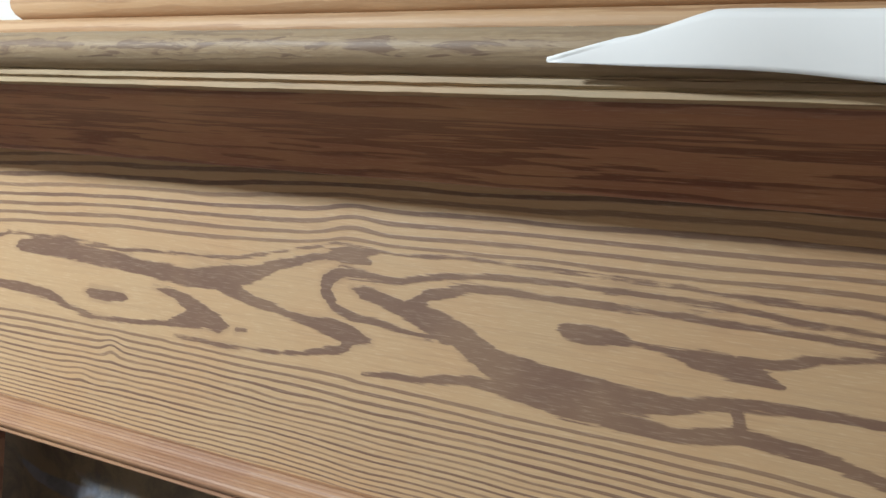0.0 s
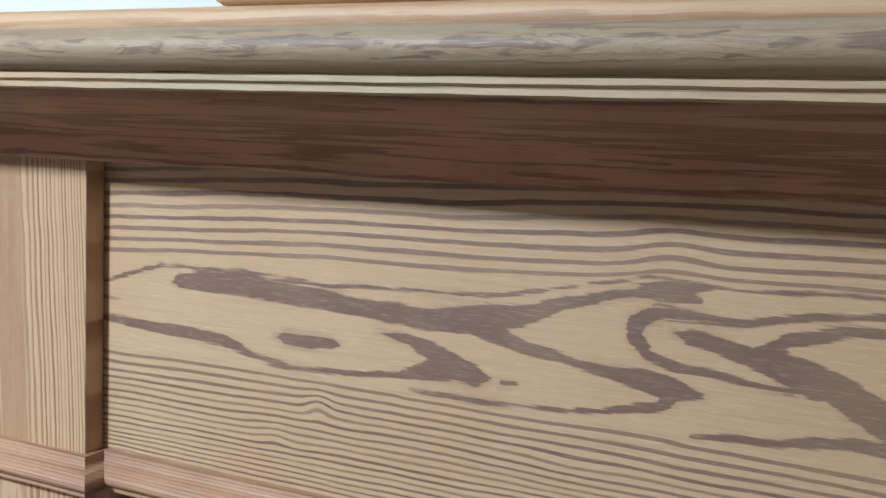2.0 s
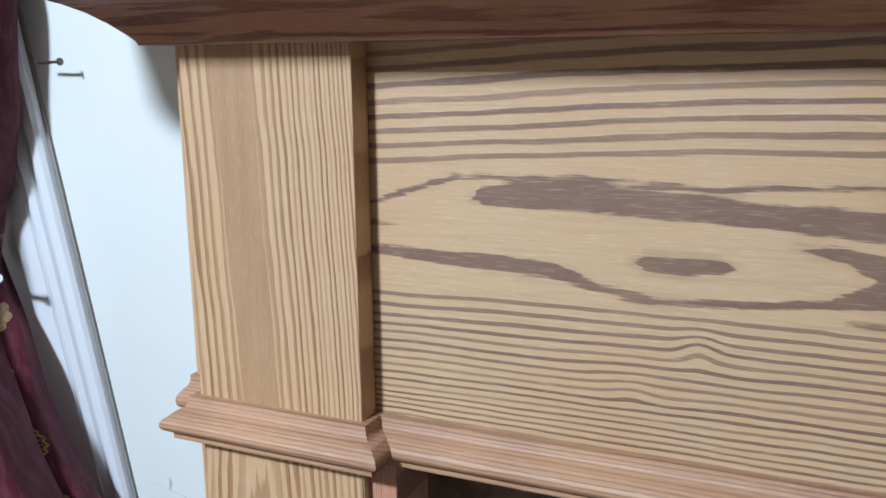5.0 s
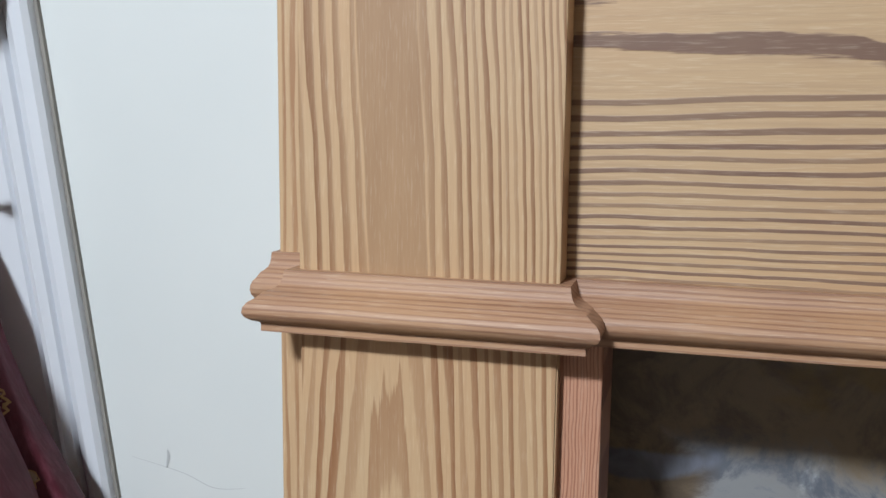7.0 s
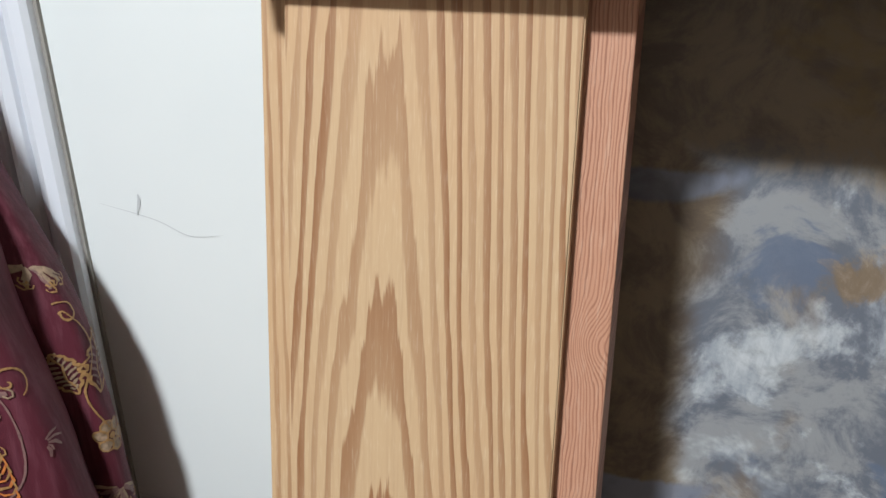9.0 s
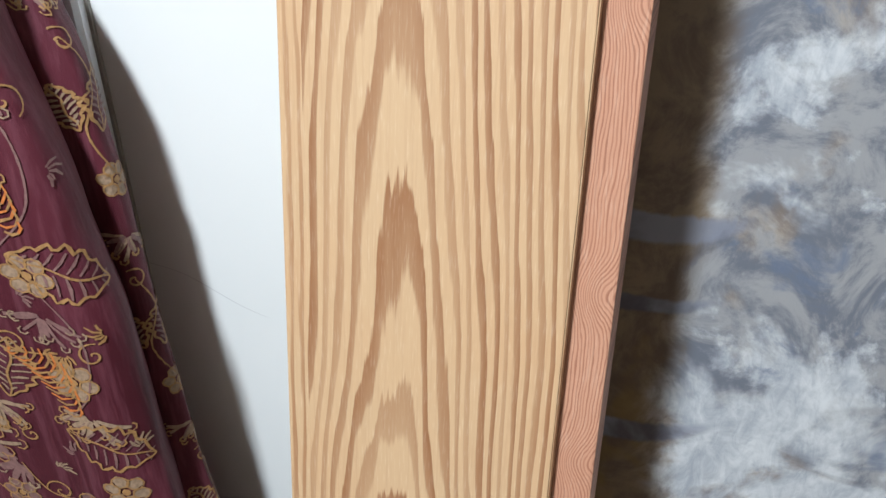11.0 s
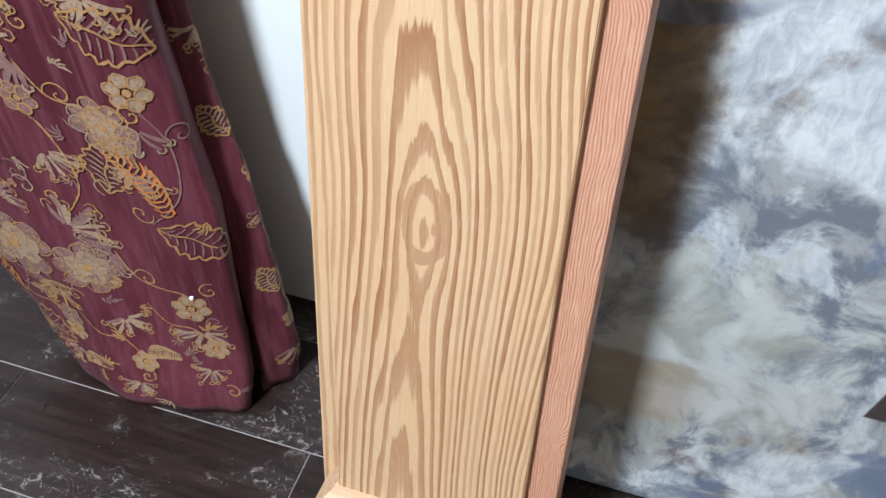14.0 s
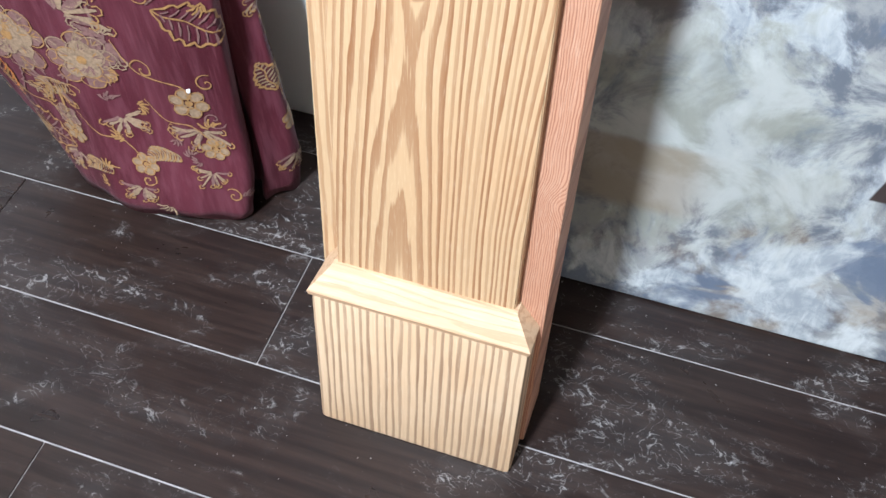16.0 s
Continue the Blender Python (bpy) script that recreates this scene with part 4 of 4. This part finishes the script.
def spray(e, a, z, k):
    """One repeat of the woven pattern, about half a metre high."""
    shell(e, a + 0.165 * k, z + 0.03, 0.055, 2.4, "gold", "cream")
    shell(e, a + 0.12 * k, z + 0.0, 0.045, -0.4, "cream", "mauve")
    plume(e, a + 0.035 * k, z + 0.075, 0.085, 1.0 + 1.1 * (k < 0), "flame", "gold")
    leaf(e, a + 0.055 * k, z + 0.055, 0.085 * 1.0, 0.026, -0.5 if k < 0 else 3.6, "gold", "mauve")
    leaf(e, a + 0.10 * k, z + 0.09, 0.075, 0.024, 1.9, "gold", "cream")
    bloom(e, a + 0.045 * k, z - 0.075, 0.023, "gold", "cream")
    shell(e, a + 0.04 * k, z - 0.115, 0.038, -1.2, "gold", "cream")
    shell(e, a + 0.135 * k, z - 0.11, 0.036, -2.0, "gold", "cream")
    plume(e, a + 0.19 * k, z - 0.075, 0.06, -0.6, "cream", "gold")
    bloom(e, a + 0.215 * k, z - 0.13, 0.018, "cream", "mauve")
    scroll(e, a + 0.09 * k, z - 0.035, 0.015, 0.0, 1, "gold")
    scroll(e, a + 0.02 * k, z - 0.045, 0.013, 2.0, -1, "gold")
    scroll(e, a + 0.20 * k, z + 0.10, 0.016, 1.0, 1, "mauve")
    scroll(e, a + 0.26 * k, z - 0.02, 0.016, 3.0, -1, "gold")
    stem(e, [(a + 0.16 * k, z + 0.05), (a + 0.13 * k, z + 0.10), (a + 0.14 * k, z + 0.17), (a + 0.19 * k, z + 0.22)], "gold")
    stem(e, [(a + 0.12 * k, z), (a + 0.10 * k, z - 0.04), (a + 0.05 * k, z - 0.05), (a + 0.045 * k, z - 0.075)], "gold")
    stem(e, [(a + 0.06 * k, z + 0.06), (a + 0.02 * k, z + 0.10), (a + 0.01 * k, z + 0.16), (a + 0.03 * k, z + 0.21)], "mauve")
    bloom(e, a + 0.03 * k, z + 0.225, 0.022, "gold", "cream")
    shell(e, a + 0.035 * k, z + 0.185, 0.035, -1.1, "cream", "mauve")
    bloom(e, a + 0.15 * k, z + 0.20, 0.02, "gold", "mauve")
    leaf(e, a + 0.18 * k, z + 0.21, 0.07, 0.02, 0.4, "cream", "mauve")
    shell(e, a + 0.245 * k, z + 0.06, 0.04, 2.0, "gold", "mauve")


random.seed(7)
emb = Embroidery()
for z0 in (0.265, 0.70, 1.13, 1.56):
    spray(emb, 0.005, z0, 1)
    spray(emb, 0.25, z0 - 0.20, 1)
    spray(emb, 0.02, z0 + 0.245, 1)
    spray(emb, 0.27, z0 + 0.04, 1)
for z0 in (0.245, 0.67, 1.10, 1.53):
    peony(emb, 0.255, z0, 0.052)
    peony(emb, 0.165, z0 - 0.012, 0.042)
    peony(emb, 0.075, z0 + 0.20, 0.036)
    shell(emb, 0.22, z0 - 0.06, 0.04, -1.2, "gold", "gold")
for z0 in range(60):
    a, z = random.uniform(0.0, 0.45), random.uniform(0.02, 1.7)
    scroll(emb, a, z, random.uniform(0.009, 0.016), random.uniform(0, 6), random.choice((-1, 1)), random.choice(("gold", "mauve", "cream")))
for k in range(170):
    a, z, turn = random.uniform(0.0, 0.45), random.uniform(0.02, 1.7), random.uniform(0, 6.28)
    tone = random.choice(("gold", "mauve", "mauve", "cream"))
    for b in range(5):
        t = turn + (b - 2) * 0.45
        e0, e1 = 0.004, random.uniform(0.010, 0.019)
        emb.ribbon([(a + math.cos(t) * e0, z + math.sin(t) * e0), (a + math.cos(t + 0.15) * (e0 + e1) / 2, z + math.sin(t + 0.15) * (e0 + e1) / 2),
                    (a + math.cos(t + 0.4) * e1, z + math.sin(t + 0.4) * e1)], 0.0036, tone)
for a, z in ((0.035, 0.085), (0.13, 0.05), (0.22, 0.075)):
    bloom(emb, a, z + 0.035, 0.017, "gold", "cream")
    shell(emb, a + 0.01, z, 0.028, -1.2, "gold", "cream")
    plume(emb, a + 0.045, z + 0.02, 0.045, -0.3, "cream", "gold")
    stem(emb, [(a, z + 0.04), (a + 0.02, z + 0.07), (a + 0.05, z + 0.075), (a + 0.07, z + 0.1)], "gold")
# the second fold
for z0 in (0.07, 0.29, 0.51, 0.73, 0.95, 1.17):
    shell(emb, -0.162, z0, 0.028, -1.3, "gold", "cream")
    bloom(emb, -0.165, z0 + 0.052, 0.017, "gold", "cream")
    leaf(emb, -0.168, z0 + 0.095, 0.055, 0.018, 1.9, "gold", "mauve")
    leaf(emb, -0.150, z0 + 0.10, 0.045, 0.014, 1.2, "gold", "cream")
    scroll(emb, -0.160, z0 + 0.175, 0.011, 1.0, 1, "gold")
    stem(emb, [(-0.165, z0 + 0.06), (-0.155, z0 + 0.10), (-0.172, z0 + 0.14), (-0.160, z0 + 0.175)], "gold")
for tone, mat, words in (("gold", GOLD, "gold embroidery"), ("cream", CREAM, "cream embroidery"), ("mauve", MAUVE, "mauve embroidery"), ("flame", FLAME, "orange embroidery")):
    tagged(part("embroidery", mesh_from("embroidery", emb.v[tone], emb.f[tone]), mat, curtain, words), kind="stuff")


# ---- small things ----
def pin(at, way, length, r, head, material, name, label, category):
    bm = bmesh.new()
    q = Vector(way).to_track_quat("Z", "Y").to_matrix().to_4x4()
    m = Matrix.Translation(at) @ q
    bmesh.ops.create_cone(bm, cap_ends=True, segments=10, radius1=r, radius2=r, depth=length, matrix=m @ Matrix.Translation((0, 0, length / 2)))
    bmesh.ops.create_cone(bm, cap_ends=True, segments=14, radius1=head, radius2=head * 0.9, depth=head * 0.5, matrix=m @ Matrix.Translation((0, 0, length)))
    return tagged(part(name, bm, material), label, category)


pin((-0.278, 0.372, 1.520), (1, -0.1, 0.05), 0.036, 0.0016, 0.0042, STEEL, "nail", "dark steel nail holding the curtain", "nail")
pin((-0.395, 0.335, 1.270), (1, -0.5, 0.35), 0.03, 0.003, 0.006, WHITE_PLASTIC, "curtain_hook", "white plastic hook holding the curtain", "hook")
p = cloth_point(0.045, 0.21, 0.0)
pin(p, (0, -1, 0.1), 0.003, 0.0012, 0.0026, WHITE_PLASTIC, "pin", "small white pin head in the curtain", "pin")


def wall_line(points, width, label):
    vs = [Vector(p) for p in points]
    pts = [catmull(vs, k / 30) for k in range(31)]
    verts, faces = [], []
    for i, q in enumerate(pts):
        d = (pts[min(i + 1, 30)] - pts[max(i - 1, 0)]).normalized()
        k = width * (0.3 + math.sin(math.pi * i / 30))
        verts += [(q.x - d.y * k, WALL_Y - 0.0006, q.y + d.x * k), (q.x + d.y * k, WALL_Y - 0.0006, q.y - d.x * k)]
    for i in range(30):
        faces.append((2 * i, 2 * i + 1, 2 * i + 3, 2 * i + 2))
    ob = new("pencil_mark", mesh_from("pencil_mark", verts, faces))
    ob.data.materials.append(PENCIL)
    return tagged(ob, label, "mark")


wall_line([(-0.251, 0.958), (-0.247, 0.971), (-0.247, 0.979)], 0.0012, "short grey pencil mark on the white wall")
wall_line([(-0.29, 0.966), (-0.234, 0.955), (-0.200, 0.942), (-0.166, 0.946)], 0.00028, "thin grey scratch on the white wall")
wall_line([(-0.325, 0.622), (-0.270, 0.614), (-0.208, 0.585), (-0.174, 0.574)], 0.00028, "thin grey scratch on the white wall")

# ---- floor planks ----
PLANK_L, PLANK_W = 0.41, 0.157


PLANKS = {}


def plank_mesh(length):
    key = round(length, 3)
    if key not in PLANKS:
        bm = box_bm(0.0007, length - 0.0007, 0.0011, PLANK_W - 0.0011, -0.008, 0.0, 0.0007)
        me = bpy.data.meshes.new("plank")
        bm.to_mesh(me)
        bm.free()
        me.materials.append(FLOOR)
        PLANKS[key] = me
    return PLANKS[key]


for row in range(-13, 3):
    y = 0.015 + row * PLANK_W
    ends = {0: [-1.62, -0.936, -0.526, -0.116, 0.78, 1.55, 2.37], 1: [-1.4, -0.69, -0.37, 0.66, 1.48, 2.3], -1: [-1.5, -0.74, 0.62, 1.44, 2.26],
            -2: [-1.52, -0.70, -0.291, 0.53, 1.35, 2.17]}.get(row)
    if ends is None:
        ends = [-1.9 + 0.205 * (row % 4) + 0.82 * k for k in range(6)]
    for x0, x1 in zip(ends, ends[1:]):
        ob = new("plank", plank_mesh(x1 - x0))
        ob.parent = ground
        ob.location = (x0, y, 0.0)
